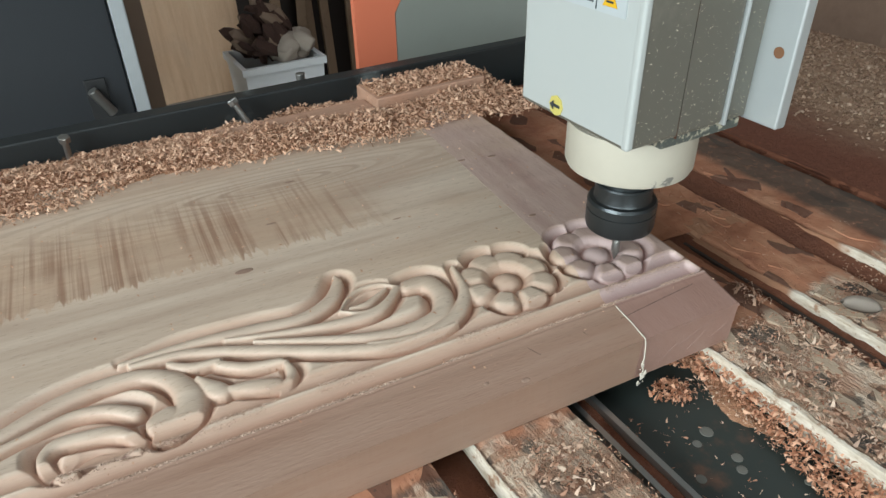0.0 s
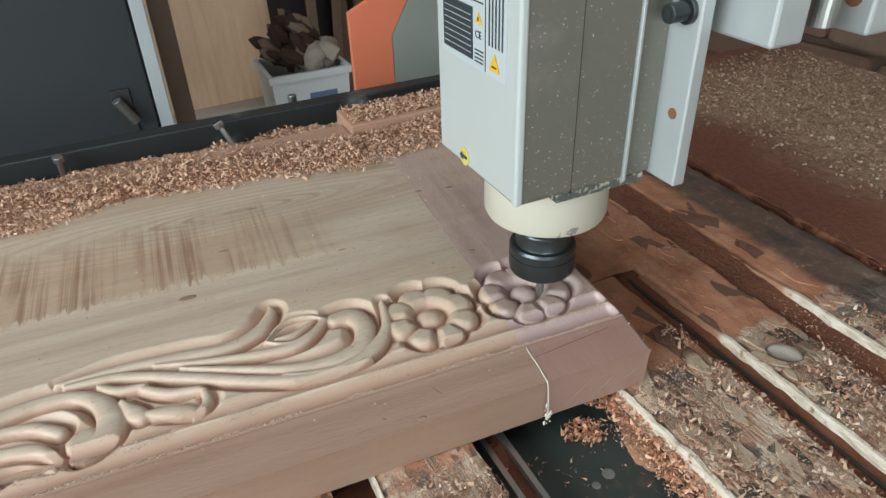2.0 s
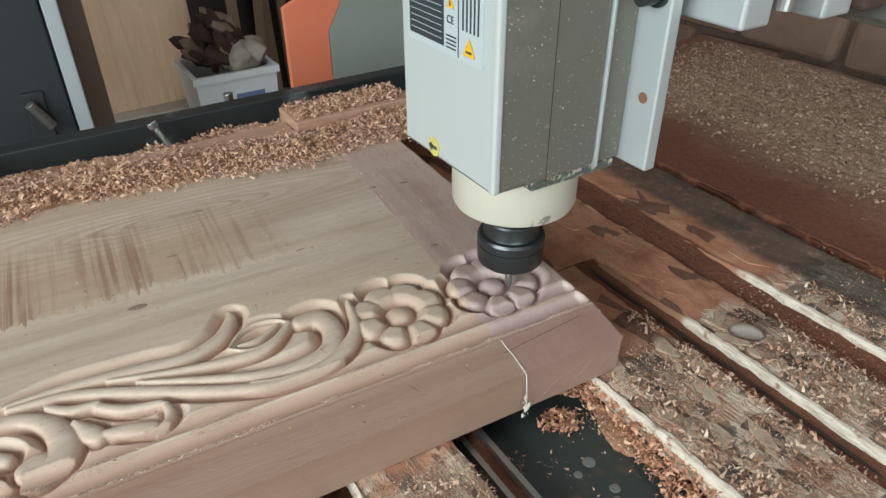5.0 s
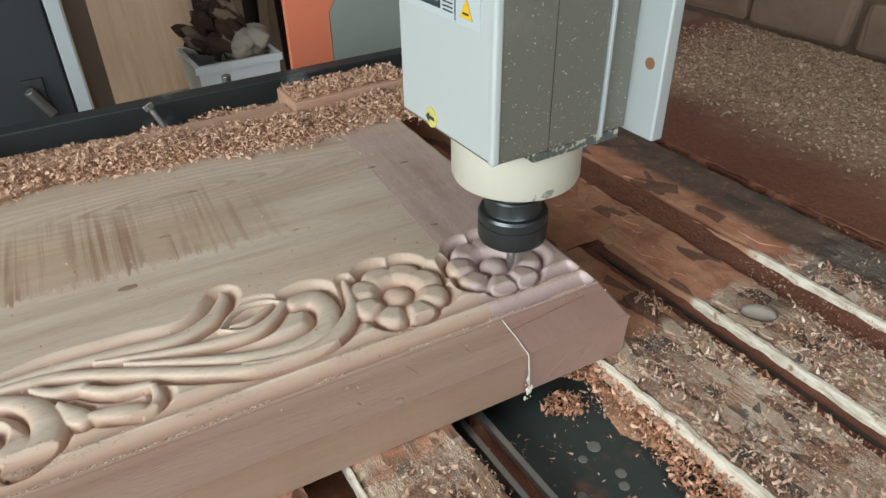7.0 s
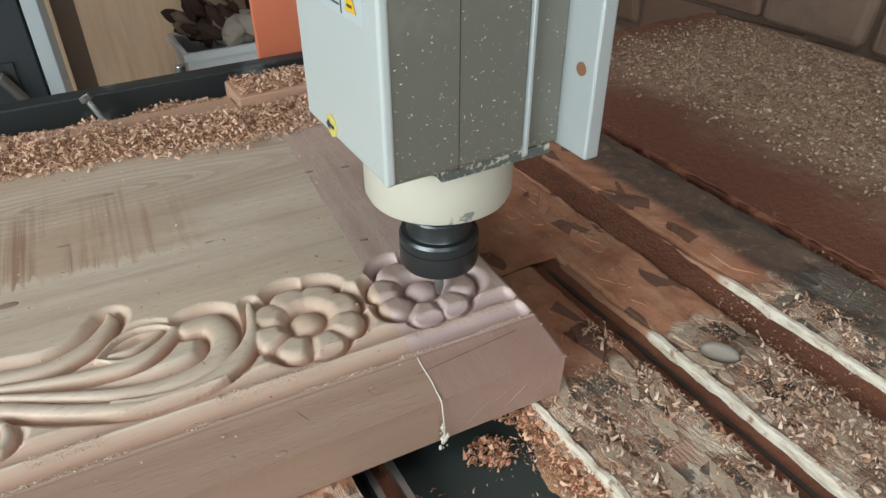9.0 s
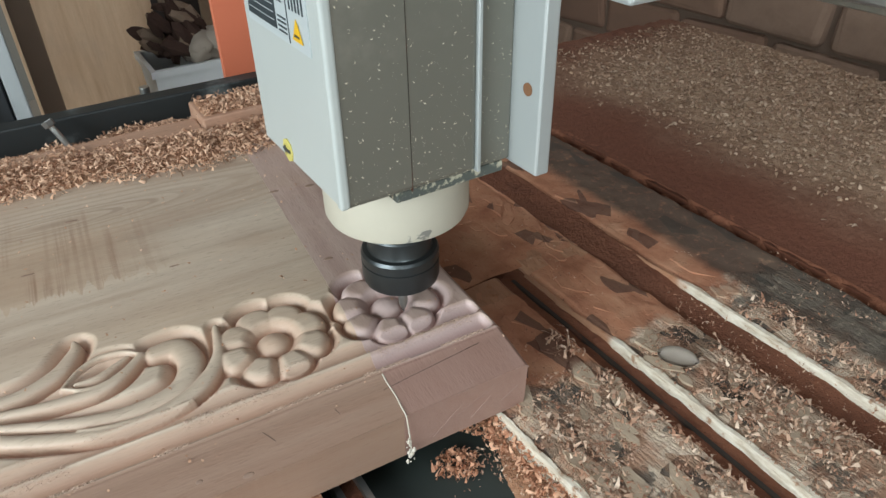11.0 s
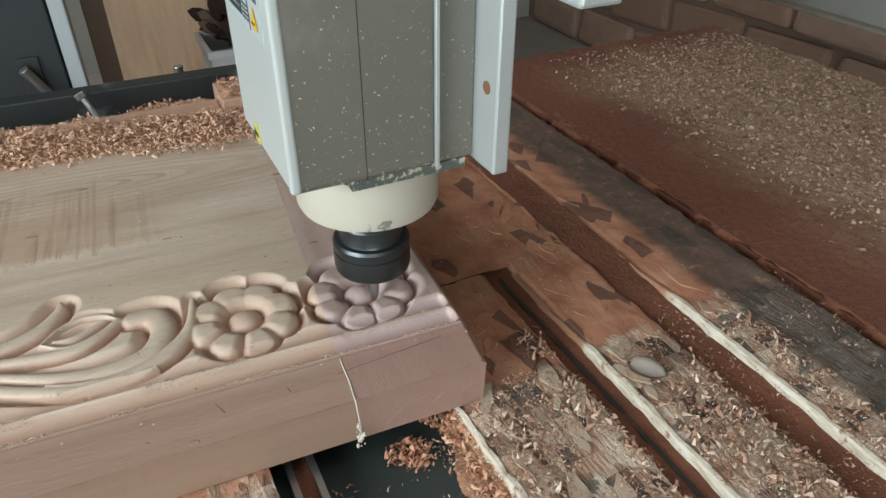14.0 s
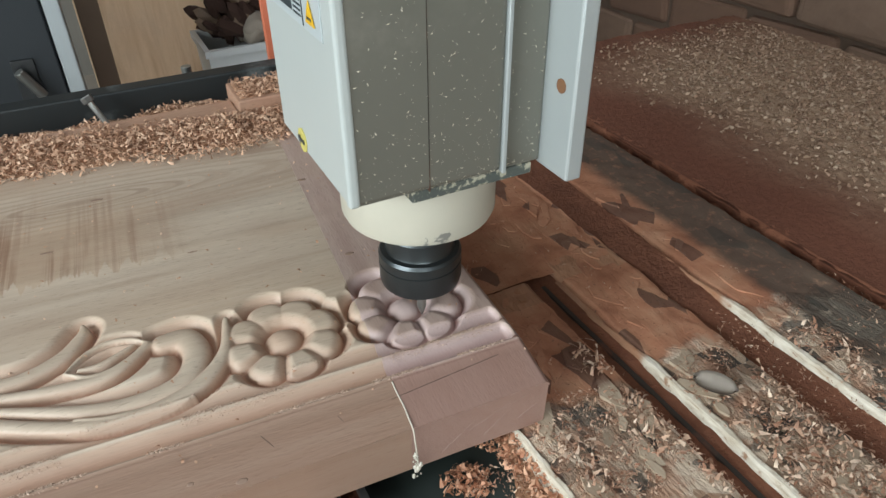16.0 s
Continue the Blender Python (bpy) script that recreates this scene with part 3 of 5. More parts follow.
def machine_table():
    t = empty("machine_table", pose(0.3, 0.1, -0.78), "dark steel router table under dust-covered spoilboard strips", "machine table", kind="structure")
    lift = Vector((-0.3, -0.1, 0.78))

    def under(name, verts, faces, mat, label="", smooth=True, sides=0):
        ob = new(name, mesh_from(name, [Vector(v) + lift for v in verts], faces, mat, smooth))
        if isinstance(mat, list):
            k = (len(faces) - 2 * sides) if sides else len(faces)
            ob.data.polygons.foreach_set("material_index", [0] * k + [1] * (len(faces) - k))
            ob.data.polygons.foreach_set("use_smooth", [True] * k + [False] * (len(faces) - k))
        ob.parent = t
        if label:
            ob["label"] = label
        return ob

    bm = box(-1.2, 1.17, -0.9, 0.80, -0.075, -0.024, 0.003)
    bmesh.ops.translate(bm, verts=bm.verts, vec=lift)
    part("table_bed", bm, TABLE, t, "dark steel bed with patches of red dust")
    for x in (-1.1, 1.05):
        for y in (-0.8, 0.68):
            bm = box(x, x + 0.09, y, y + 0.09, -0.78, -0.077, 0.004)
            bmesh.ops.translate(bm, verts=bm.verts, vec=lift)
            part("leg", bm, RAIL, t)
    for n, (x0, x1) in enumerate(SLATS):
        if n == 3:
            continue
        v, f = ragged_slat(x0, x1, -0.75, 0.345 if n in (2,) else 0.74, n * 1.7 + 0.3)
        under("spoilboard_strip", v, f, [BOARD, PALE], sides=int(round(((0.345 if n in (2,) else 0.74) + 0.75) / 0.004)))
    v, f = ragged_slat(SLATS[3][0], SLATS[3][1], -0.75, 0.36, 5.4)
    under("spoilboard_strip", v, f, [BOARD, PALE], sides=int(round(1.11 / 0.004)))
    v, f = ragged_slat(0.360, 0.520, 0.346, 0.74, 9.1)
    under("spoilboard_strip", v, f, [BOARD, PALE], "red-dusted strip with torn flakes")
    for x, w, y0, y1, s in ((0.3500, 0.0085, -0.7, 0.25, 1.1), (0.1597, 0.004, -0.7, 0.26, 6.2), (0.4568, 0.0080, -0.7, 0.30, 2.3), (0.5508, 0.0070, -0.7, 0.33, 3.9)):
        v, f = pale_edge(x, w, y0, y1, s)
        under("torn_edge", v, f, PALE, "pale splintered edge", False)
    for x, y, r in DROPS:
        bm = lathe([(r, -0.0239), (r * 0.94, -0.0235), (r * 0.5, -0.0233)], 20)
        bmesh.ops.translate(bm, verts=bm.verts, vec=lift + Vector((x, y, 0)))
        part("dried_drop", bm, DROP, t, "dull grey dried drop on the steel")
    # clamp channel between two strips
    bm = box(0.239, 0.243, -0.75, 0.7, -0.023, -0.010)
    box(0.253, 0.257, -0.75, 0.7, -0.023, -0.010, bm=bm)
    bmesh.ops.translate(bm, verts=bm.verts, vec=lift)
    part("clamp_channel", bm, STEEL, t, "worn steel clamping channel")
    bm = box(0.4435, 0.4468, -0.75, 0.34, -0.023, -0.0050)
    bmesh.ops.translate(bm, verts=bm.verts, vec=lift)
    part("clamp_channel", bm, OLDSTEEL, t, "dark brown steel clamping channel")
    for x0, x1, y0, y1, z in ((0.434, 0.460, -0.7, 0.346, -0.0065), (0.519, 0.553, -0.7, 0.74, -0.0065), (0.645, 0.662, -0.7, 0.74, -0.0225), (0.36, 0.53, 0.34, 0.75, -0.004), (0.132, 0.161, -0.7, 0.26, -0.02), (0.242, 0.254, -0.7, 0.6, -0.0165)):
        nx, ny = 8, int((y1 - y0) / 0.006)
        verts = [(x0 + (x1 - x0) * i / nx, y0 + (y1 - y0) * j / ny, z + (0.0055 if 0.5 < x0 < 0.54 else 0.0) * min(max((y0 + (y1 - y0) * j / ny - 0.22) / 0.14, 0), 1) + 0.0025 * fractal(i * 0.004 + x0, y0 + (y1 - y0) * j / ny, 40, 4)) for j in range(ny + 1) for i in range(nx + 1)]
        faces = [(j * (nx + 1) + i, j * (nx + 1) + i + 1, (j + 1) * (nx + 1) + i + 1, (j + 1) * (nx + 1) + i) for j in range(ny) for i in range(nx)]
        under("dust_fill", verts, faces, FINE, "fine red dust packed in the gap")
    return t


TABLE_BED = machine_table()


def side_rail():
    ob = empty("side_rail", pose(0.0, 0.80, -0.0255), "black steel side rail of the table, dusty", "rail", kind="structure")
    part("bar", box(-1.2, 0.66, -0.012, 0.012, 0.0, 0.066, 0.002), RAIL, ob)
    part("lip", box(-1.2, 0.66, 0.013, 0.05, 0.0, 0.03, 0.002), RAIL, ob)
    return ob


side_rail()


def heightfield(name, x0, x1, y0, y1, nx, ny, fn, mat, base=None):
    verts = [(x, y, fn(x, y)) for y in np.linspace(y0, y1, ny) for x in np.linspace(x0, x1, nx)]
    faces = [(j * nx + i, j * nx + i + 1, (j + 1) * nx + i + 1, (j + 1) * nx + i) for j in range(ny - 1) for i in range(nx - 1)]
    return new(name, mesh_from(name, verts, faces, mat, True))


def sheet_top(x, y):
    return -0.0015 + 0.006 * min(max((x - 0.664) / 0.07, 0), 1) + 0.0014 * fractal(x, y, 7, 4) + 0.0026 * min(max((x - 0.70) / 0.1, 0), 1) * fractal(x, y, 75, 3)


sheet = empty("dusty_sheet", pose(0, 0, -0.02), "red-brown sheet on the table under sawdust", "board")
cover = heightfield("dust_cover", 0.6605, 1.09, -0.75, 0.765, 90, 220, sheet_top, SHEET)
cover.parent = sheet
cover.matrix_basis = pose(0, 0, 0.02)
part("core", box(0.6600, 1.091, -0.751, 0.766, 0.0, 0.0150, 0.001), SHEET, sheet)



def bank_top(x, y):
    k = min(max((x - 0.6505) / 0.014 + 0.45 * fractal(x, y, 55, 3), 0), 1)
    return -0.020 + 0.0175 * (k * k * (3 - 2 * k)) + 0.0018 * k * fractal(x, y, 160, 3)


bank = heightfield("dust_bank", 0.6490, 0.672, -0.72, 0.764, 14, 620, bank_top, FINE)
bank.parent = sheet
bank.matrix_basis = pose(0, 0, 0.02)
bank["label"] = "rough red dust banked against the sheet's edge"

# ---------------------------------------------------------------- carved panel
PANEL = pose(0.367, 0.223, 0.0, 0, 0, -3.3)
TOP, DEEP = 0.044, 0.0098
STROKES = []


def stroke(rows, round_top=0.19):
    """A carved limb of the scroll: rows of place along the panel, place across it and half width."""
    p = np.array(rows)
    n = 44
    out = []
    for i in range(len(p) - 1):
        p0, p1, p2, p3 = p[max(i - 1, 0)], p[i], p[i + 1], p[min(i + 2, len(p) - 1)]
        for k in range(n):
            t = k / n
            out.append(0.5 * (2 * p1 + (p2 - p0) * t + (2 * p0 - 5 * p1 + 4 * p2 - p3) * t * t + (3 * p1 - p0 - 3 * p2 + p3) * t ** 3))
    out.append(p[-1])
    STROKES.append((np.array(out), round_top))


stroke([(-0.470, 0.089, 0.0050), (-0.448, 0.100, 0.0062), (-0.430, 0.108, 0.0070), (-0.414, 0.113, 0.0070), (-0.395, 0.115, 0.0066), (-0.376, 0.112, 0.0062), (-0.361, 0.100, 0.0078), (-0.354, 0.083, 0.0096), (-0.357, 0.069, 0.0104), (-0.365, 0.061, 0.0092), (-0.372, 0.058, 0.0070)], 0.22)
stroke([(-0.374, 0.068, 0.007), (-0.371, 0.069, 0.0087), (-0.367, 0.072, 0.007)])
stroke([(-0.461, 0.084, 0.0038), (-0.436, 0.091, 0.0034), (-0.416, 0.096, 0.0043), (-0.398, 0.092, 0.0048), (-0.384, 0.082, 0.0053)])
stroke([(-0.42, 0.049, 0.0018), (-0.428, 0.057, 0.0036), (-0.432, 0.069, 0.0036), (-0.425, 0.077, 0.0052), (-0.411, 0.076, 0.0053), (-0.396, 0.072, 0.0052), (-0.383, 0.06, 0.0023)])
stroke([(-0.418, 0.048, 0.0017), (-0.415, 0.055, 0.0034), (-0.404, 0.058, 0.0031), (-0.385, 0.052, 0.0021)])
stroke([(-0.361, 0.114, 0.0026), (-0.349, 0.106, 0.0044), (-0.333, 0.103, 0.0032)])
stroke([(-0.347, 0.093, 0.002), (-0.34, 0.081, 0.007), (-0.336, 0.076, 0.0061)])
stroke([(-0.333, 0.1, 0.0039), (-0.318, 0.09, 0.0045), (-0.299, 0.085, 0.0034)])
stroke([(-0.331, 0.075, 0.0036), (-0.319, 0.072, 0.0059), (-0.306, 0.067, 0.0054)])
stroke([(-0.296, 0.082, 0.0026), (-0.296, 0.07, 0.0038), (-0.305, 0.06, 0.0018)])
stroke([(-0.388, 0.127, 0.002), (-0.349, 0.128, 0.0044), (-0.307, 0.124, 0.006), (-0.276, 0.12, 0.0059), (-0.253, 0.129, 0.0063), (-0.241, 0.145, 0.0050), (-0.240, 0.153, 0.0022)])
stroke([(-0.250, 0.113, 0.0012), (-0.240, 0.125, 0.0019), (-0.228, 0.131, 0.0021), (-0.214, 0.129, 0.0019), (-0.205, 0.121, 0.0012)])
stroke([(-0.250, 0.113, 0.0012), (-0.238, 0.1055, 0.0019), (-0.227, 0.1055, 0.0021), (-0.215, 0.112, 0.0019), (-0.205, 0.120, 0.0012)])
stroke([(-0.243, 0.113, 0.0014), (-0.231, 0.1135, 0.0048), (-0.220, 0.119, 0.0030), (-0.212, 0.123, 0.0010)], 0.5)
stroke([(-0.325, 0.12, 0.0017), (-0.284, 0.109, 0.0035), (-0.25, 0.103, 0.0047), (-0.225, 0.104, 0.0047), (-0.205, 0.121, 0.0034)])
stroke([(-0.197, 0.12, 0.0074), (-0.184, 0.118, 0.0092), (-0.18, 0.1, 0.0085), (-0.19, 0.082, 0.0076), (-0.212, 0.076, 0.0065), (-0.239, 0.08, 0.0052), (-0.273, 0.094, 0.0037), (-0.309, 0.11, 0.0016)])
stroke([(-0.159, 0.124, 0.0025), (-0.164, 0.097, 0.0047), (-0.179, 0.077, 0.0062), (-0.202, 0.067, 0.0050), (-0.226, 0.068, 0.0026), (-0.245, 0.074, 0.0008)])
stroke([(-0.382, 0.123, 0.0026), (-0.349, 0.12, 0.0044), (-0.31, 0.103, 0.005), (-0.263, 0.078, 0.0052), (-0.23, 0.066, 0.0046), (-0.203, 0.064, 0.0030), (-0.185, 0.066, 0.0010)])

FLOWERS = [(-0.130, 0.095, 0.2), (-0.052, 0.093, 0.45)]


def relief(u, v):
    """Depth of the carving under the flat top."""
    top = np.full(u.shape, -1.0)
    moat = np.zeros(u.shape)
    inside = np.zeros(u.shape, bool)
    for pts, power in STROKES:
        lo, hi = pts[:, :2].min(0) - 0.03, pts[:, :2].max(0) + 0.03
        near = (u > lo[0]) & (u < hi[0]) & (v > lo[1]) & (v < hi[1])
        if not near.any():
            continue
        uu, vv = u[near], v[near]
        ridge, dip, hit = np.full(uu.shape, -1.0), np.zeros(uu.shape), np.zeros(uu.shape, bool)
        best = np.full(uu.shape, 9.0)
        size = np.full(uu.shape, 0.0)
        for a, b, w in pts:
            w = max(w, 0.0006)
            d = np.hypot(uu - a, vv - b)
            closer = d / w < best
            best = np.where(closer, d / w, best)
            size = np.where(closer, min(1.0, w / 0.0042), size)
            k = min(1.0, w / 0.0042)
            dip = np.minimum(dip, -DEEP * k * np.clip(1 - (d - w) / (0.0090 * k), 0, 1) ** 1.35)
        hit = best < 1
        ridge = np.where(hit, -DEEP * size + (DEEP - 0.0004) * size * np.sqrt(np.clip(1 - best ** 2, 0, 1)) ** (2 * power), -1.0)
        top[near] = np.maximum(top[near], ridge)
        moat[near] = np.minimum(moat[near], dip)
        inside[near] |= hit
    for a, b, turn in FLOWERS:
        du, dv = u - a, v - b
        r, ang = np.hypot(du, dv), np.arctan2(dv, du)
        k = (ang - turn) / (math.pi / 4)
        off = (k - np.round(k)) * math.pi / 4
        rim = 0.0295 + 0.0068 * np.sqrt(np.clip(1 - (off / 0.41) ** 2, 0, 1))
        side = np.clip(np.abs(off) / 0.3927, 0, 1)
        cleft = 0.05 + 0.50 * (0.5 + 0.5 * np.cos(ang + 2.1)) ** 1.6
        across = 1 - cleft * np.clip((side - 0.42) / 0.58, 0, 1) ** 1.7
        rise = np.sin(np.clip((r - 0.0112) / 0.0100, 0, 1) * math.pi / 2)
        fall = np.sqrt(np.clip(1 - np.clip((r - rim + 0.0072) / 0.0072, 0, 1) ** 2.2, 0, 1))
        h = -DEEP + (DEEP - 0.0008) * (0.12 + 0.88 * rise) * across * (0.22 + 0.78 * fall)
        dome = np.where(r < 0.0115, -DEEP + (DEEP - 0.0022) * np.sqrt(np.clip(1 - (r / 0.0115) ** 2, 0, 1)), -1.0)
        h = np.where(r < rim, np.maximum(h, dome), -1.0)
        top = np.maximum(top, h)
        inside |= r < rim
        moat = np.minimum(moat, -DEEP * np.clip(1 - (r - rim) / 0.0090, 0, 1) ** 1.35)
    return np.where(inside, np.maximum(top, -DEEP), moat)


def panel_top(u, v):
    z = relief(u, v)
    rough = 0.00010 * np.sin(u * 2310 + 5 * np.sin(u * 371) + v * 900) * np.sin(u * 1171 + 4 * np.sin(u * 93))
    thin = np.clip((-0.075 - u) / 0.05, 0, 1)
    for n in (0, 1):
        w = 0.0076 if n == 0 else 0.0070 - 0.0006 * thin
        c = 0.0424 if n == 0 else 0.0518 + w
        d = 0.0066 if n == 0 else 0.0058
        k = (v - c + 0.3 * rough) / w
        end = np.clip((u + 0.0030 + 0.004) / 0.004, 0, 1)
        deep = np.sqrt(np.clip(1 - k ** 2 - end ** 2, 0, 1))
        z = np.minimum(z, np.where(deep > 0, -d * deep, 0))
    chamfer = -0.0005 * (v < 0.0330) - 0.0060 * np.clip((0.033 - v) / 0.033, 0, 1) ** 1.1
    z = np.minimum(z, chamfer)
    z = z + 0.00025 * np.sin(v * 160) * (v > 0.21) + np.where(v > 0.2065, 0.0, -0.0006)
    return TOP + z


def panel_piece(name, u_left, u_right, mat, parent, label):
    vs = np.concatenate([np.linspace(0, 0.030, 7)[:-1], np.arange(0.030, 0.175, 0.0005), np.linspace(0.175, 0.405, 60)])
    fine = int(round((u_right - max(u_left, -0.50)) / 0.0006))
    cols = np.linspace(max(u_left, -0.50), u_right, fine)
    if u_left < -0.50:
        cols = np.concatenate([np.linspace(u_left, -0.50, 24)[:-1], cols])
    U, V = np.meshgrid(cols, vs)
    span = np.clip((U - u_left) / (u_right - u_left), 0, 1)
    if u_right < -0.01:
        U = U + 0.035 * (V - 0.04) * np.clip((U + 0.25) / 0.16695, 0, 1)
    else:
        U = U + 0.035 * (V - 0.04) * (1 - span)
    Z = panel_top(U, V)
    if u_right > -0.01:
        Z = Z - 0.003 * np.clip((U + 0.0035) / 0.0035, 0, 1) ** 2
    for k in range(1):
        Z[1:-1, :] = 0.25 * Z[:-2, :] + 0.5 * Z[1:-1, :] + 0.25 * Z[2:, :]
        Z[:, 1:-1] = 0.25 * Z[:, :-2] + 0.5 * Z[:, 1:-1] + 0.25 * Z[:, 2:]
    ny, nx = U.shape
    verts = np.stack([U, V, Z], -1).reshape(-1, 3)
    i = np.arange(nx - 1)[None] + nx * np.arange(ny - 1)[:, None]
    faces = np.stack([i, i + 1, i + nx + 1, i + nx], -1).reshape(-1, 4).tolist()
    ring = [k for k in range(nx)] + [nx * j + nx - 1 for j in range(1, ny)] + [nx * (ny - 1) + k for k in range(nx - 2, -1, -1)] + [nx * j for j in range(ny - 2, 0, -1)]
    n0 = len(verts)
    extra = [tuple(verts[k]) for k in ring]
    for k in ring:
        x, y, z = verts[k]
        tear = 0.0012 * fractal(x, 0.3, 240, 3) if y < 0.001 else 0
        extra.append((x, y + (0.0015 if y < 0.001 else 0), z - 0.0018 + tear))
    for k in ring:
        x, y, z = verts[k]
        extra.append((x, y + (0.003 if y < 0.001 else 0), 0.0005))
    n = len(ring)
    for a in range(n):
        b = (a + 1) % n
        for k in (0, n):
            faces.append((n0 + k + b, n0 + k + a, n0 + k + n + a, n0 + k + n + b))
    me = mesh_from(name, verts.tolist() + extra, faces, mat)
    smooth = np.zeros(len(me.polygons), bool)
    smooth[: (nx - 1) * (ny - 1)] = True
    me.polygons.foreach_set("use_smooth", smooth)
    ob = new(name, me)
    ob.parent = parent
    ob["label"] = label
    return ob


def carved_panel():
    ob = empty("carved_panel", PANEL, "thick reddish hardwood panel half carved with scrolls and flowers", "wooden panel")
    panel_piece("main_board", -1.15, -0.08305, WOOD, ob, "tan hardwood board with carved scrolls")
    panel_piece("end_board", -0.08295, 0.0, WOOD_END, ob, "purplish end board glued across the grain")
    top = lambda u, v: float(panel_top(np.array([u]), np.array([v]))[0])
    for u, v, a, w in ((-0.297, 0.190, 0.0070, 0.0032), (-0.072, 0.275, 0.0040, 0.0018), (-0.042, 0.270, 0.0045, 0.0022), (-0.068, 0.158, 0.0034, 0.0018), (-0.168, 0.206, 0.0060, 0.0014), (-0.228, 0.311, 0.0050, 0.0016), (-0.195, 0.0108, 0.0017, 0.0012), (-0.172, 0.0035, 0.0030, 0.0016), (-0.262, 0.246, 0.0045, 0.0012)):
        bm = bmesh.new()
        bmesh.ops.create_uvsphere(bm, u_segments=14, v_segments=6, radius=1, matrix=Matrix.Translation((u, v, top(u, v))) @ Matrix.Rotation(0.28 if v < 0.03 else 0.0, 4, "X") @ Matrix.Diagonal((a, w, 0.00025, 1)))
        part("knot", bm, KNOT, ob, "small dark knot", True)
    for u0, v0, u1, v1 in ((-0.158, 0.024, -0.1535, 0.016), (-0.088, 0.0205, -0.020, 0.0265), (-0.118, 0.021, -0.1165, 0.017)):
        bm = hose([(u0 + (u1 - u0) * k / 4, v0 + (v1 - v0) * k / 4, top(u0 + (u1 - u0) * k / 4, v0 + (v1 - v0) * k / 4)) for k in range(5)], 0.00018, 5)
        part("pencil_mark", bm, PENCIL, ob, "thin dark pencil line")
    for u0, z0, u1, z1 in ((-0.066, 0.006, -0.046, 0.024), (-0.050, 0.016, -0.022, 0.030), (-0.040, 0.008, -0.026, 0.021), (-0.030, 0.024, -0.012, 0.031), (-0.018, 0.012, -0.006, 0.020)):
        bm = hose([(u0 + (u1 - u0) * k / 3, 0.0017 + 0.0012 * (1 - (z0 + (z1 - z0) * k / 3) / 0.033), z0 + (z1 - z0) * k / 3) for k in range(4)], 0.00014, 5)
        part("saw_scratch", bm, SCRATCH, ob, "pale slanting saw scratch")
    rng = random.Random(4)
    bm = bmesh.new()
    rows = [(0.031, 0.0430, 0.0008), (0.024, 0.0418, 0.0022), (0.014, 0.0401, 0.0030), (0.006, 0.0387, 0.0024), (0.000, 0.0372, 0.0018), (-0.001, 0.028, 0.0022), (-0.001, 0.016, 0.0026), (-0.002, 0.008, 0.0042), (-0.001, 0.002, 0.003)]
    hose([(-0.0832 + rng.uniform(-0.0008, 0.0008), y, z - 0.0004) for y, z, w in rows], 0.00045, 6, bm)
    for k in range(22):
        y, z, w = rng.choice(rows[6:])
        r = rng.uniform(0.0005, 0.0016) * w / 0.003
        bmesh.ops.create_icosphere(bm, subdivisions=1, radius=r, matrix=Matrix.Translation((-0.083 + rng.uniform(-0.0022, 0.0022), y - 0.0005, z + rng.uniform(-0.004, 0.003))) @ Matrix.Diagonal((0.8, 0.5, rng.uniform(0.8, 2.2), 1)))
    part("glue_bead", bm, GLUE, ob, "pale dried glue squeezed from the joint", True)
    return ob


carved_panel()

# ---------------------------------------------------------------- router spindle
AX, AY = 0.327, 0.307


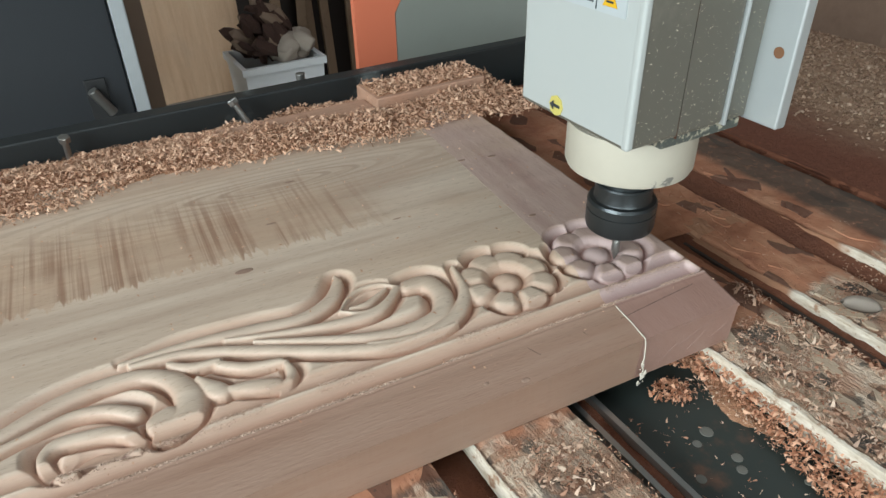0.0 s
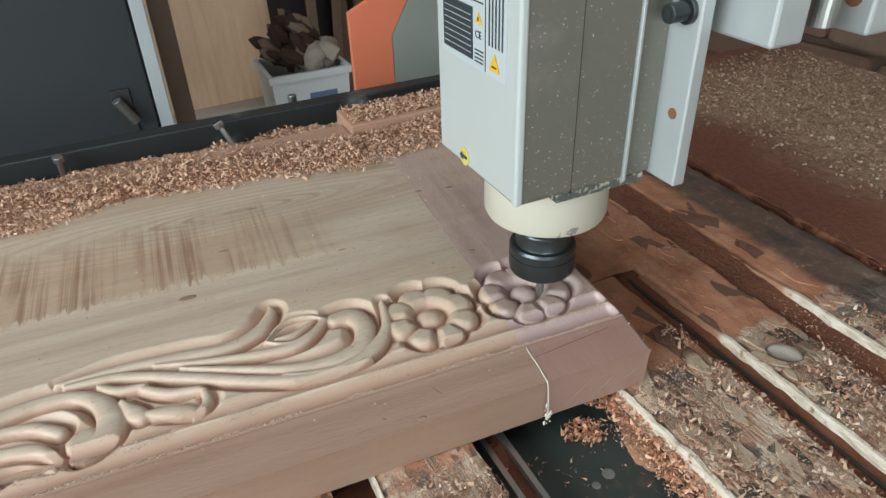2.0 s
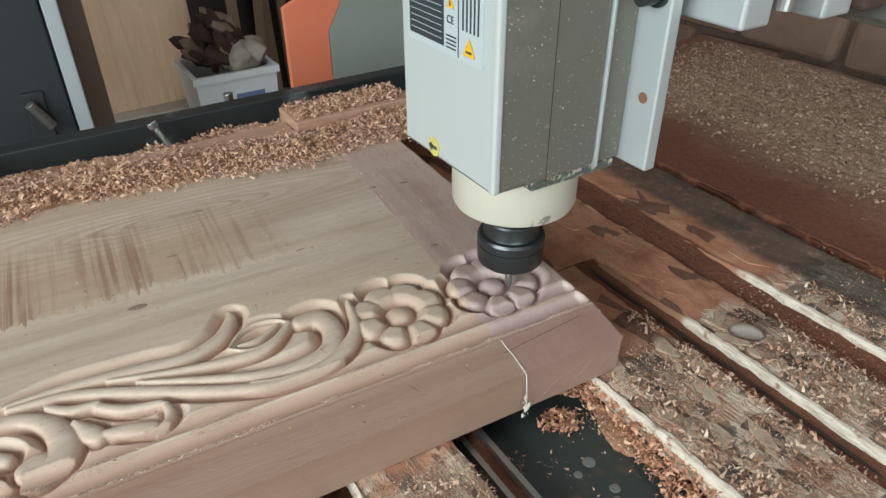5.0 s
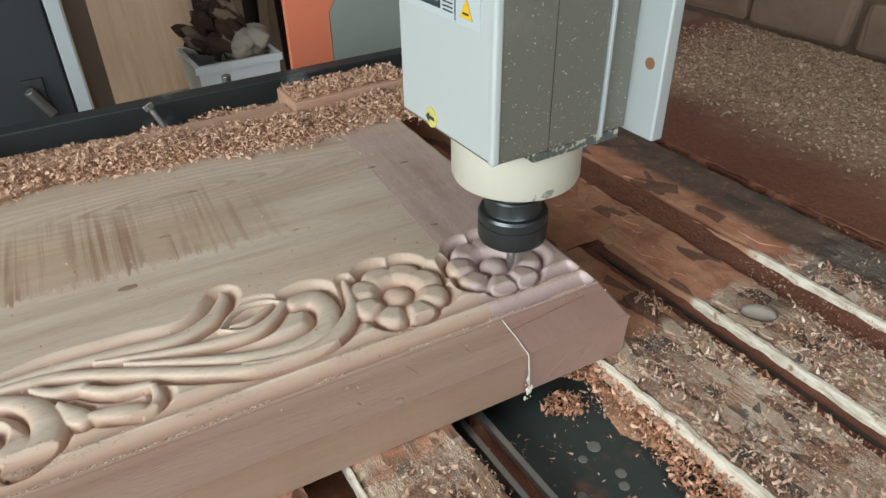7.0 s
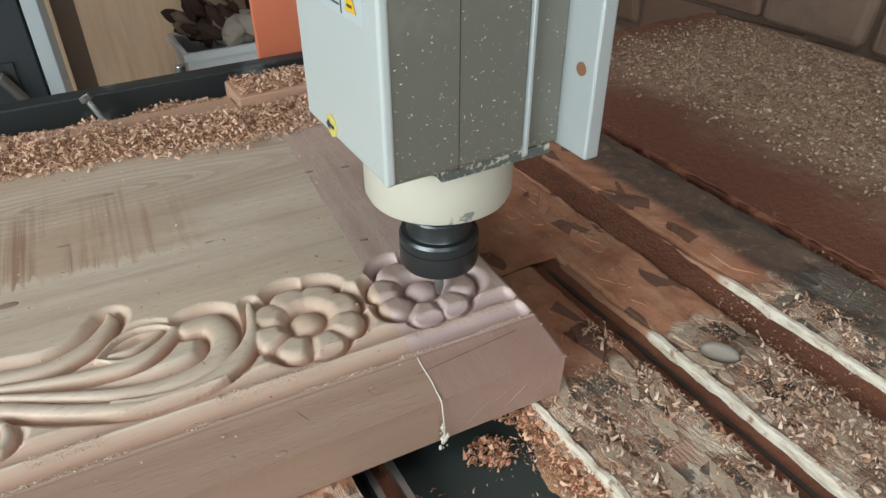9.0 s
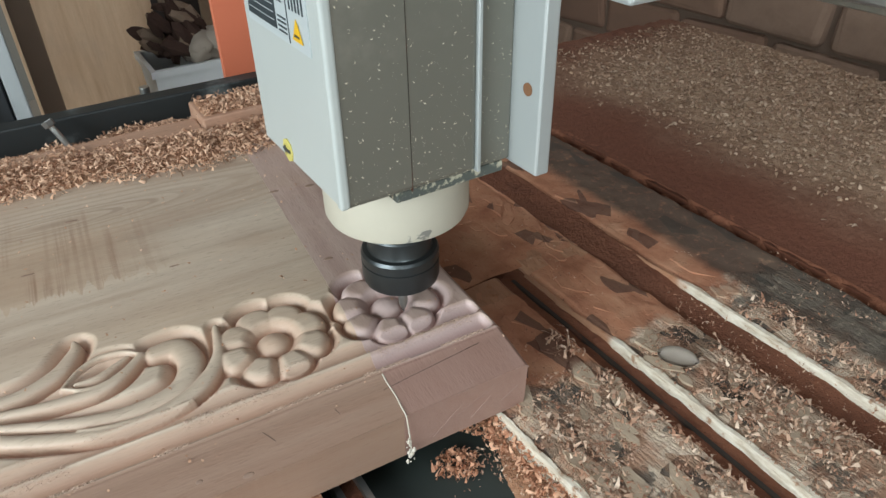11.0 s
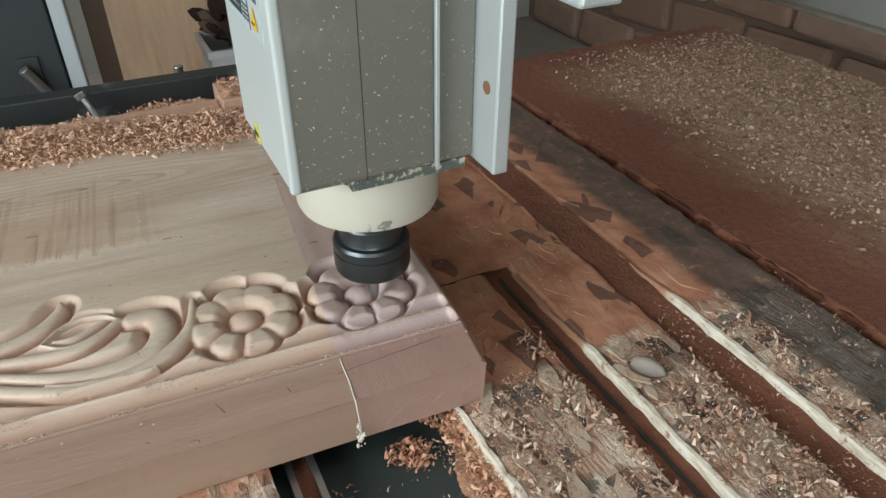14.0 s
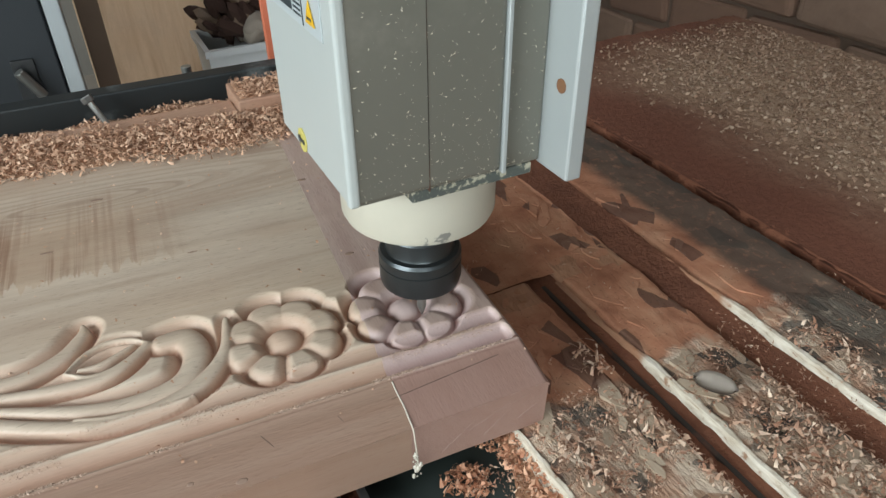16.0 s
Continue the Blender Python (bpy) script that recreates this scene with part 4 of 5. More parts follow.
def spindle():
    ob = empty("router_spindle", pose(AX, AY, 0.060), "silver-grey square air-cooled router spindle, dusty", "router spindle")
    z = -0.060
    # body, in axes of its own
    x0, x1, x2, y0, y1, zb, zt = -0.057, 0.021, 0.044, -0.053, 0.049, 0.160, 0.52
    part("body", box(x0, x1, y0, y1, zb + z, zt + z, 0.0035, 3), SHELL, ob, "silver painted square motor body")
    # Pale layer and corner added on -x: the lit side is put into colour.
    part("lit_side_layer", box(x0 - 0.0008, x0 + 0.001, y0 + 0.0035, y1 - 0.0035, zb + z + 0.0035, zt + z - 0.004, 0.0003), LITSIDE, ob, "pale layer holding the lit look of the -x side")
    part("lit_corner", box(x0 - 0.0010, x0 + 0.0045, y0 - 0.0010, y0 + 0.0045, zb + z + 0.001, zt + z - 0.004, 0.0018, 3), LITSIDE, ob, "pale rounded corner with its lit look in the colour")
    part("seam", box(-0.0185, -0.0181, y0 - 0.0002, y0 + 0.002, zb + z, zt + z), OLDSTEEL, ob)
    part("front_trim", box(x1 - 0.001, x1 + 0.0012, y0 - 0.0015, y0 + 0.01, zb + z, zt + z, 0.0005), SHELL_EDGE, ob, "bright aluminium corner line")
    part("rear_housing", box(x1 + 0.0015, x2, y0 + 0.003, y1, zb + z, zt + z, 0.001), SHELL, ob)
    fl = part("mounting_flange", box(x2, x2 + 0.009, y0 - 0.020, y1 + 0.020, zb + z - 0.002, zt + z, 0.0012), SHELL_EDGE, ob, "aluminium mounting flange with bolt holes")
    for h, used in ((0.203, False), (0.263, True), (0.36, True)):
        if used:
            bm = rod((x2 - 0.003, y0 - 0.010, h + z), (x2, y0 - 0.010, h + z), 0.0075, bevel=0.0005)
            rod((x2 - 0.015, y0 - 0.010, h + z), (x2 - 0.003, y0 - 0.010, h + z), 0.0055, bevel=0.0008, bm=bm)
            b = part("cap_screw", bm, NUT, ob, "black socket cap screw on a washer")
            part("socket", rod((x2 - 0.0153, y0 - 0.010, h + z), (x2 - 0.0150, y0 - 0.010, h + z), 0.0028, seg=6), BLACK, b)
        else:
            part("bolt_hole", rod((x2 - 0.0004, y0 - 0.010, h + z), (x2 + 0.001, y0 - 0.010, h + z), 0.0034), RUST, ob, "rusty empty bolt hole")
    part("base_plate", box(-0.026, 0.040, y0 + 0.003, y1 - 0.004, 0.1535 + z, 0.1598 + z, 0.001), DUSTPLATE, ob, "dark dusty plate under the body")
    part("nose_ring", lathe([(0.036, 0.1185 + z), (0.0415, 0.1195 + z), (0.0430, 0.123 + z), (0.0430, 0.1505 + z), (0.040, 0.1508 + z)], 64), NOSE, ob, "cream painted nose ring with chips", True).data.set_sharp_from_angle(angle=radians(28))
    part("shaft", lathe([(0.0165, 0.085 + z)] + [(0.0165 + 0.0008 * (k % 2), 0.1035 + 0.0009 * k + z) for k in range(14)] + [(0.0165, 0.1205 + z)], 40), NUT, ob, "", True)
    n = part("collet_nut", lathe([(0.010, 0.066 + z), (0.020, 0.0665 + z), (0.0238, 0.0695 + z), (0.0245, 0.0725 + z), (0.0245, 0.0835 + z), (0.0239, 0.0838 + z), (0.0239, 0.0846 + z), (0.0245, 0.0849 + z), (0.0245, 0.0900 + z), (0.0234, 0.0920 + z), (0.0205, 0.0925 + z), (0.0200, 0.094 + z), (0.0200, 0.103 + z), (0.0192, 0.1042 + z)], 64), NUT, ob, "black steel collet nut")
    me = n.data
    me.polygons.foreach_set("use_smooth", [True] * len(me.polygons))
    me.set_sharp_from_angle(angle=radians(28))
    part("cutter", lathe([(0.0004, 0.0385 + z), (0.003, 0.046 + z), (0.003, 0.067 + z)], 20), STEEL, ob, "small steel carving bit", True)
    g = part("cable_gland", rod((x0 - 0.012, -0.018, 0.292 + z), (x0, -0.018, 0.292 + z), 0.010, bevel=0.002), BLACK, ob, "black cable gland")
    rod((x0 - 0.010, -0.016, 0.292 + z), (x0 - 0.016, 0.045, 0.288 + z), 0.007, bm=(bm := bmesh.new()))
    part("cable", bm, BLACK, g, "black cable")
    # rating plate
    xf = x0 - 0.0018
    lab = part("rating_plate", box(x0 - 0.0014, x0 - 0.0009, -0.041, 0.038, 0.232 + z, 0.284 + z), LABEL, ob, "silver rating label with fine print")
    part("data_table", box(xf, xf + 0.0003, -0.003, 0.035, 0.236 + z, 0.266 + z), INK, lab, "dark table of ratings")
    bm = bmesh.new()
    for k in range(7):
        box(xf - 0.0003, xf, -0.001, 0.033, 0.2395 + 0.0036 * k + z, 0.2398 + 0.0036 * k + z, bm=bm)
    part("table_lines", bm, LABEL, lab)
    bm = bmesh.new()
    for k in range(5):
        box(xf, xf + 0.0003, -0.0375 + 0.0036 * k, -0.0363 + 0.0036 * k, 0.249 + z, 0.281 + z, bm=bm)
    for k in range(4):
        box(xf, xf + 0.0003, -0.0155, -0.0055, 0.236 + 0.0022 * k + z, 0.2368 + 0.0022 * k + z, bm=bm)
    for k in range(4):
        box(xf, xf + 0.0003, -0.0155, 0.033 - 0.004 * k, 0.2695 + 0.003 * k + z, 0.2703 + 0.003 * k + z, bm=bm)
    box(xf, xf + 0.0003, -0.0183, -0.0177, 0.233 + z, 0.283 + z, bm=bm)
    part("fine_print", bm, INK, lab)

    def triangle(cy, cz, s, name):
        bm = bmesh.new()
        vs = [bm.verts.new((xf, cy + s * math.sin(a), cz + s * math.cos(a))) for a in (0, 2.094, 4.189)]
        f = bm.faces.new(vs)
        out = bmesh.ops.extrude_face_region(bm, geom=[f])["geom"]
        bmesh.ops.translate(bm, verts=[q for q in out if isinstance(q, bmesh.types.BMVert)], vec=(-0.0003, 0, 0))
        bmesh.ops.recalc_face_normals(bm, faces=bm.faces)
        t = part(name, bm, YELLOW, lab, "yellow warning triangle")
        part("symbol", box(xf - 0.0006, xf - 0.0003, cy - s * 0.12, cy + s * 0.12, cz - s * 0.25, cz + s * 0.4), INK, t) if s < 0.005 else part("symbol", box(xf - 0.0006, xf - 0.0003, cy - s * 0.4, cy + s * 0.4, cz - s * 0.2, cz - s * 0.05), INK, t)

    triangle(-0.0290, 0.2395 + z, 0.0066, "warning_sign")
    triangle(-0.0105, 0.2605 + z, 0.0042, "warning_sign")
    text = bpy.data.curves.new("mark", "FONT")
    text.body, text.size, text.extrude = "CE", 0.0062, 0.0001
    tx = new("mark", text)
    text.materials.append(INK)
    tx.parent = lab
    tx.matrix_basis = pose(xf - 0.0001, -0.0063, 0.2500 + z, 90, 0, -90)
    # sticker over the lower edge
    st = part("direction_sticker", rod((x0 - 0.0009, 0.010, 0.1685 + z), (x0 - 0.0015, 0.010, 0.1685 + z), 0.0066, seg=8), STICKER, ob, "yellow sticker with a black arrow")
    bm = box(xf - 0.0002, xf + 0.0001, 0.006, 0.013, 0.1675 + z, 0.1695 + z)
    v = [bm.verts.new((xf - 0.0003, q, r + z)) for q, r in ((0.0115, 0.1652), (0.0155, 0.1685), (0.0115, 0.1718))]
    bm.faces.new(v)
    part("arrow", bm, INK, st)
    return ob


spindle()


def gantry():
    ob = empty("gantry_carriage", pose(AX, AY, 0.20), "pale grey gantry carriage with bearing blocks and rail", "gantry")
    part("slide_plate", box(0.054, 0.064, -0.09, 0.11, 0.075, 0.4, 0.002), SHELL, ob)
    part("carriage_block", box(0.0645, 0.088, -0.104, -0.060, 0.048, 0.36, 0.002), SHELL_EDGE, ob, "white painted carriage block")
    part("bridge_plate", box(0.089, 0.21, -0.075, 0.11, 0.09, 0.4, 0.002), SHELL, ob)
    part("ball_screw", rod((0.120, -0.088, 0.050), (0.120, -0.088, 0.3), 0.008), STEEL, ob, "dark steel screw")
    b = part("bearing_block", box(0.152, 0.180, -0.096, -0.058, 0.040, 0.36, 0.002), SHELL_EDGE, ob, "white bearing block with a bolt hole")
    part("bolt_hole", rod((0.1514, -0.082, 0.060), (0.154, -0.082, 0.060), 0.0055), RUST, b)
    part("wiper", box(0.182, 0.203, -0.104, -0.062, 0.042, 0.3, 0.003), SACK, ob, "greasy dark wiper")
    rail = part("guide_rail", box(0.212, 0.232, -1.0, 0.62, 0.031, 0.057, 0.002), STEEL, ob, "bright steel guide rail")
    for k in range(14):
        y = -0.97 + 0.115 * k
        part("rail_hole", rod((0.2115, y, 0.043), (0.2135, y, 0.043), 0.006), BLACK, rail)
    part("beam", box(0.2322, 0.268, -1.0, 0.64, 0.022, 0.13, 0.004), SHELL, ob, "pale grey gantry beam")
    part("hose", hose([(0.195, -0.10, 0.075), (0.195, -0.125, 0.068), (0.198, -0.165, 0.062), (0.200, -0.20, 0.085), (0.200, -0.22, 0.14)], 0.005), RUST, ob, "dusty brown grease hose")
    return ob


GANTRY = gantry()


def gantry_end():
    """The orange and grey end plate, far down the beam."""
    z = 0.063
    a = part("end_plate", prism([(-0.065, -0.60), (0.0, -0.60), (0.0, z), (0.030, z + 0.052), (0.030, 0.30), (-0.02, 0.30), (-0.035, z + 0.055), (-0.065, z + 0.041)], 0.012), ORANGE, GANTRY, "orange painted steel end plate")
    b = part("end_panel", prism([(0.0012, -0.60), (0.25, -0.60), (0.25, 0.30), (0.0312, 0.30), (0.0312, z + 0.052), (0.0012, z)], 0.014), GREYPAINT, GANTRY, "grey green painted end panel")
    for ob in (a, b):
        ob.matrix_basis = pose(0.14, 0.95 - AY, -0.20)


gantry_end()

# ---------------------------------------------------------------- behind the table


def bolt(name, x, y, z, lean, turn, label):
    ob = empty(name, pose(x, y, z, lean, 0, turn), label, "clamp bolt", "clamp bolts by the rail")
    part("stud", rod((0, 0, -0.045), (0, 0, 0.012), 0.0032, seg=12), STEEL, ob)
    part("head", rod((0, 0, 0.008), (0, 0, 0.015), 0.0062, seg=6, bevel=0.001), STEEL, ob)
    return ob


bolt("clamp_bolt", -0.010, 0.772, 0.030, 12, 10, "dull steel clamp bolt standing in shavings")
bolt("clamp_bolt", 0.172, 0.762, 0.036, -30, 50, "leaning dull steel clamp bolt in shavings")
stub = part("pipe_stub", rod((0.28, 0.86, -0.05), (0.28, 0.86, 0.032), 0.006, seg=16, bevel=0.0008), STEEL)
tagged(stub, "short worn steel pipe stub behind the rail", "pipe")

block = part("wood_block", box(0.299, 0.44, 0.660, 0.716, 0.005, 0.056, 0.0015), WOOD_RED)
tagged(block, "rough red offcut block half under shavings", "wood block")
filler = part("wood_batten", box(0.12, 0.298, 0.665, 0.695, 0.0, 0.0460, 0.0015), WOOD_RED)
tagged(filler, "long wooden batten beside the panel", "batten")


def cabinet():
    ob = empty("control_cabinet", pose(-0.50, 1.5, -0.78), "charcoal machine control cabinet with a pale edge", "cabinet")
    part("door", box(0.22, 0.620, -0.003, 0.02, 0.03, 1.25, 0.003), CABINET, ob, "charcoal painted door")
    part("side", box(0.623, 0.652, 0.0, 0.14, 0.0, 1.25, 0.003), CABINET_EDGE, ob, "light grey cabinet edge")
    part("carcass", box(0.22, 0.622, 0.021, 0.14, 0.0, 1.25), CABINET, ob)
    p = part("handle_plate", box(0.540, 0.580, -0.010, -0.0032, 0.545, 0.66, 0.002), BLACK, ob, "black lock plate")
    part("handle", rod((0.55, -0.028, 0.645), (0.578, -0.020, 0.59), 0.010, bevel=0.002), STEEL, p, "grey lever handle")
    part("lock", rod((0.567, -0.022, 0.556), (0.567, -0.010, 0.556), 0.009), STEEL, p)
    return ob


cabinet()


def leaning_sheets():
    a = part("plywood_sheet", box(0.0, 1.3, 0.0, 0.018, -0.37, 0.02, 0.002), PLYWOOD)
    a.matrix_world = pose(0.19, 2.25, -0.47, -4, 0, 4) @ pose(0, 0, 0, 0, -90, 0)
    tagged(a, "warm brown plywood sheet leaning on the wall", "plywood sheet")
    k = part("timber_kerb", box(0.0, 0.62, 2.20, 2.42, -0.78, -0.471, 0.004), DUSTTIMBER)
    tagged(k, "pale dusty timber plinth on the floor", "timber")
    p = part("wooden_post", box(0.175, 0.225, 1.86, 1.90, -0.78, 0.9, 0.003), WOOD_POST)
    tagged(p, "dull brown upright wooden post", "post")
    rng = random.Random(8)
    first = part("rough_plank", box(-0.021, 0.021, 0, 0.02, 0, 1.6, 0.003), PLANK)
    tagged(first, "narrow rough tan plank leaning before the dark recess", "plank", "leaning planks")
    first.matrix_world = pose(0.865, 2.90, -0.78, -3, 1, 5)
    for k, x in enumerate((0.945, 1.015, 1.10, 1.20, 1.33)):
        copy_thing(first, pose(x, 2.90 + rng.uniform(-0.03, 0.03), -0.78, -3, rng.uniform(-2, 3), rng.uniform(-25, 25)))


leaning_sheets()


def bin_of_scrap():
    ob = empty("scrap_bin", pose(0.575, 2.02, -0.78), "tall white plastic bin heaped with dark wood scrap", "bin")
    bm = bmesh.new()
    for (w, d, z) in ((0.098, 0.085, 0.0), (0.118, 0.10, 0.465), (0.126, 0.107, 0.465), (0.126, 0.107, 0.485), (0.112, 0.094, 0.485), (0.092, 0.08, 0.05)):
        for sx, sy in ((-1, -1), (1, -1), (1, 1), (-1, 1)):
            bm.verts.new((w * sx, d * sy, z))
    bm.verts.ensure_lookup_table()
    for r in range(5):
        for k in range(4):
            bm.faces.new([bm.verts[i] for i in (4 * r + k, 4 * r + (k + 1) % 4, 4 * r + 4 + (k + 1) % 4, 4 * r + 4 + k)])
    bm.faces.new([bm.verts[i] for i in (3, 2, 1, 0)])
    bm.faces.new([bm.verts[i] for i in (20, 21, 22, 23)])
    part("tub", bm, BINWHITE, ob, "white plastic tub")
    part("side_mark", box(-0.01, 0.075, -0.1025, -0.0985, 0.36, 0.42, 0.001), plain("blue_grey_print", (0.16, 0.22, 0.36), 0.5), ob, "blue grey printed patch")
    rng = random.Random(2)
    h = empty("scrap_heap", pose(0.550, 2.03, -0.305), "dark brown offcuts and bark heaped in a bin", "scrap")
    for k in range(75):
        bm = bmesh.new()
        a, r = rng.uniform(0, 6.28), 0.105 * math.sqrt(rng.random())
        bmesh.ops.create_icosphere(bm, subdivisions=1, radius=rng.uniform(0.018, 0.042), matrix=pose(r * math.cos(a) * 0.8 + 0.005, r * math.sin(a) * 0.8, 0.02 + rng.uniform(0, 0.19) * (1 - r / 0.15), rng.uniform(0, 90), rng.uniform(0, 90), 0) @ Matrix.Diagonal((1.3, 0.6, 0.5, 1)))
        part("scrap_piece", bm, SACK if rng.random() < 0.8 else WOOD_POST, h)
    rag = empty("rag_bundle", pose(0.635, 1.99, -0.300), "crumpled beige rags on top of a bin", "rags")
    for k in range(7):
        bm = bmesh.new()
        bmesh.ops.create_icosphere(bm, subdivisions=3, radius=1, matrix=pose(rng.uniform(-0.05, 0.05), rng.uniform(-0.04, 0.04), 0.02 + rng.uniform(0, 0.03), rng.uniform(-20, 20), rng.uniform(-20, 20), rng.uniform(0, 180)) @ Matrix.Diagonal((0.05, 0.035, 0.028, 1)))
        for v in bm.verts:
            v.co += Vector(noise.noise_vector(v.co * 26 + Vector((k, 0, 0)))) * 0.016
        part("fold", bm, RAG, rag, "", True)
    return ob


bin_of_scrap()


def dark_backing():
    # Dark sheet added where the gap behind the planks is only shaded.
    ob = part("shade_backing", box(0.42, 1.75, 3.03, 3.05, -0.78, 1.0, 0.003), RECESS_SHADE)
    return tagged(ob, "large dark sheet standing in for the shaded recess", "board")


dark_backing()

# ---------------------------------------------------------------- shavings and dust


BLOCK_TOP = 0.056


def heap_top(x, y):
    k = min(max((y - 0.585) / 0.035, 0), 1)
    fall = min(max((y - 0.66) / 0.12, 0), 1)
    z = 0.040 + 0.005 * k - 0.036 * fall ** 1.2 + 0.006 * fractal(x, y, 13, 3) + 0.003 * fractal(x, y, 45, 4)
    if x > 0.30 and 0.635 < y < 0.70:
        z = max(z, 0.042 + 0.005 * min(max((y - 0.66) / 0.03, 0), 1) + 0.003 * fractal(x, y, 30, 3))
    return max(z, BLOCK_TOP + 0.0005) if 0.303 < x < 0.44 and 0.664 < y < 0.712 else z


def heap_edge(x):
    return 0.612 - 0.045 * min(max((x - 0.1) / 0.35, 0), 1) + 0.016 * fractal(x, 0.1, 12, 4)


heap = heightfield("shavings_heap", -0.75, 0.46, 0.59, 0.787, 240, 60, lambda x, y: heap_top(x, y) if y > heap_edge(x) else 0.036, HEAP)
tagged(heap, "heap of curled red-brown wood shavings along the rail", "wood shavings", kind="stuff")
rng = np.random.default_rng(11)
spots = []
while len(spots) < 32000:
    x, y = rng.uniform(-0.50, 0.46), rng.uniform(0.56, 0.785)
    e = heap_edge(x)
    if y < e - 0.012 * rng.random() ** 2:
        continue
    spots.append((x, y, max(heap_top(x, y), 0.0445 if y < 0.628 else 0.0) + rng.uniform(0.0, 0.005)))
s = curls("heap_shavings", spots, (0.0028, 0.0095), SHAVING, 5, 0.7, (0.07, 0.20))
tagged(s, "loose curled shavings on the heap", "wood shavings", kind="stuff")
spots = []
while len(spots) < 36000:
    x, y = rng.uniform(0.0, 0.66), rng.uniform(-0.16, 0.55)
    if rng.random() < (0.985 if y > 0.232 + 0.03 * fractal(x, y, 16, 3) + 0.10 * max(0, x - 0.5) else 0.1):
        continue
    if x > 0.59 and y > 0.06 and rng.random() < 0.86:
        continue
    on = any(a < x < b for a, b in SLATS) or (y > 0.35 and 0.36 < x < 0.52)
    if not on and x > 0.434 and rng.random() < 0.75:
        continue
    if not on and 0.255 < x < 0.352 and rng.random() > 0.07 + 0.9 * (x > 0.334 + 0.012 * fractal(x, y, 20, 3)) + 0.9 * (math.hypot(x - 0.318, y - 0.222) < 0.014):
        continue
    if y > 0.225 and x < 0.385:
        continue
    if fractal(x, y, 24, 3) < (-0.22 if x > 0.46 else -0.42):
        continue
    spots.append((x, y, rng.uniform(0.0005, 0.003) if on else (-0.0055 if 0.50 < x < 0.553 else -0.0225) + rng.uniform(0, 0.004)))
s = curls("bed_chips", spots, (0.0010, 0.0044), CHIP, 6, 0.5, (0.08, 0.26), (0.3, 2.6))
tagged(s, "pale chips and splinters scattered on the spoilboard", "wood chips", kind="stuff")
spots = []
while len(spots) < 5200:
    x, y = rng.uniform(0.0, 0.585), rng.uniform(-0.16, 0.30)
    if not any(a + 0.003 < x < b - 0.003 for a, b in SLATS) or y > 0.20 + 0.10 * fractal(x, y, 14, 3) + 0.12 * (x - 0.35):
        continue
    if fractal(x + 3, y, 26, 3) < -0.02 or (y > 0.225 and x < 0.385):
        continue
    spots.append((x, y, rng.uniform(0.0012, 0.0042)))
s = curls("bed_strands", spots, (0.0040, 0.0110), STRAND, 16, 0.35, (0.05, 0.13), (0.5, 3.4))
tagged(s, "long curled tan strands lying on the spoilboard", "wood shavings", kind="stuff")
spots = []
while len(spots) < 17000:
    x, y = rng.uniform(0.70, 1.085), rng.uniform(-0.2, 0.74)
    if rng.random() > min(max((x - 0.71) / 0.12, 0), 1) ** 2 * min(max((0.80 - y) / 0.2, 0), 1):
        continue
    spots.append((x, y, sheet_top(x, y) + 0.001))
s = curls("sheet_chips", spots, (0.0022, 0.0080), TANCHIP, 7, 0.4, (0.2, 0.5))
tagged(s, "tan chips spread over the dusty sheet", "wood chips", kind="stuff")
patch = heightfield("table_dust", 0.258, 0.352, -0.20, 0.27, 60, 240, lambda x, y: -0.0325 + 0.010 * fractal(x + 2, y, 17, 5) + 0.009 * min(max((x - 0.322) / 0.02, 0), 1), ORANGEDUST)
tagged(patch, "drifts of orange sawdust on the bare table", "sawdust", kind="stuff")
spots = []
while len(spots) < 3600:
    x, y = rng.uniform(0.300, 0.353), rng.uniform(-0.16, 0.262)
    if x > 0.331 + 0.012 * fractal(x, y, 18, 3) or math.hypot(x - 0.314, y - 0.224) < 0.013 + 0.006 * fractal(x, y, 60, 2):
        spots.append((x, y, -0.023 + 0.55 * max(0, x - 0.325) + rng.uniform(0.0, 0.004)))
s = curls("edge_shavings", spots, (0.0030, 0.0090), ORANGESHAVING, 21, 0.6, (0.08, 0.22))
tagged(s, "orange curled shavings drifted against the strip's edge", "wood shavings", kind="stuff")
# torn flakes of the spoilboard's face
for k in range(330):
    x, y = rng.uniform(0.365, 0.645), rng.uniform(-0.08, 0.46)
    if not (any(a + 0.01 < x < b - 0.01 for a, b in SLATS) or (y > 0.36 and x < 0.51)):
        continue
    if x > 0.575:
        continue
    n, r, turn = int(rng.integers(4, 7)), rng.uniform(0.006, 0.019), rng.uniform(-0.9, 0.6)
    lift = rng.uniform(0.0002, 0.0010)
    ring = []
    for q in range(n):
        a = 2 * math.pi * q / n
        rr = r * rng.uniform(0.55, 1.1)
        dx, dy = 0.42 * rr * math.cos(a), rr * math.sin(a)
        ring.append((dx * math.cos(turn) - dy * math.sin(turn), dx * math.sin(turn) + dy * math.cos(turn)))
    slope = rng.normal(0, 0.05)
    verts = [(p, q, (0.0028 if y < 0.24 else 0.0021) + lift + slope * p) for p, q in ring] + [(p, q, 0.0) for p, q in ring]
    faces = [tuple(range(n))] + [(q, n + q, n + (q + 1) % n, (q + 1) % n) for q in range(n)]
    fl = new("torn_flake", mesh_from("torn_flake", verts, faces, FLAKE))
    fl.parent = TABLE_BED
    fl.matrix_basis = pose(x - 0.3, y - 0.1, 0.778)
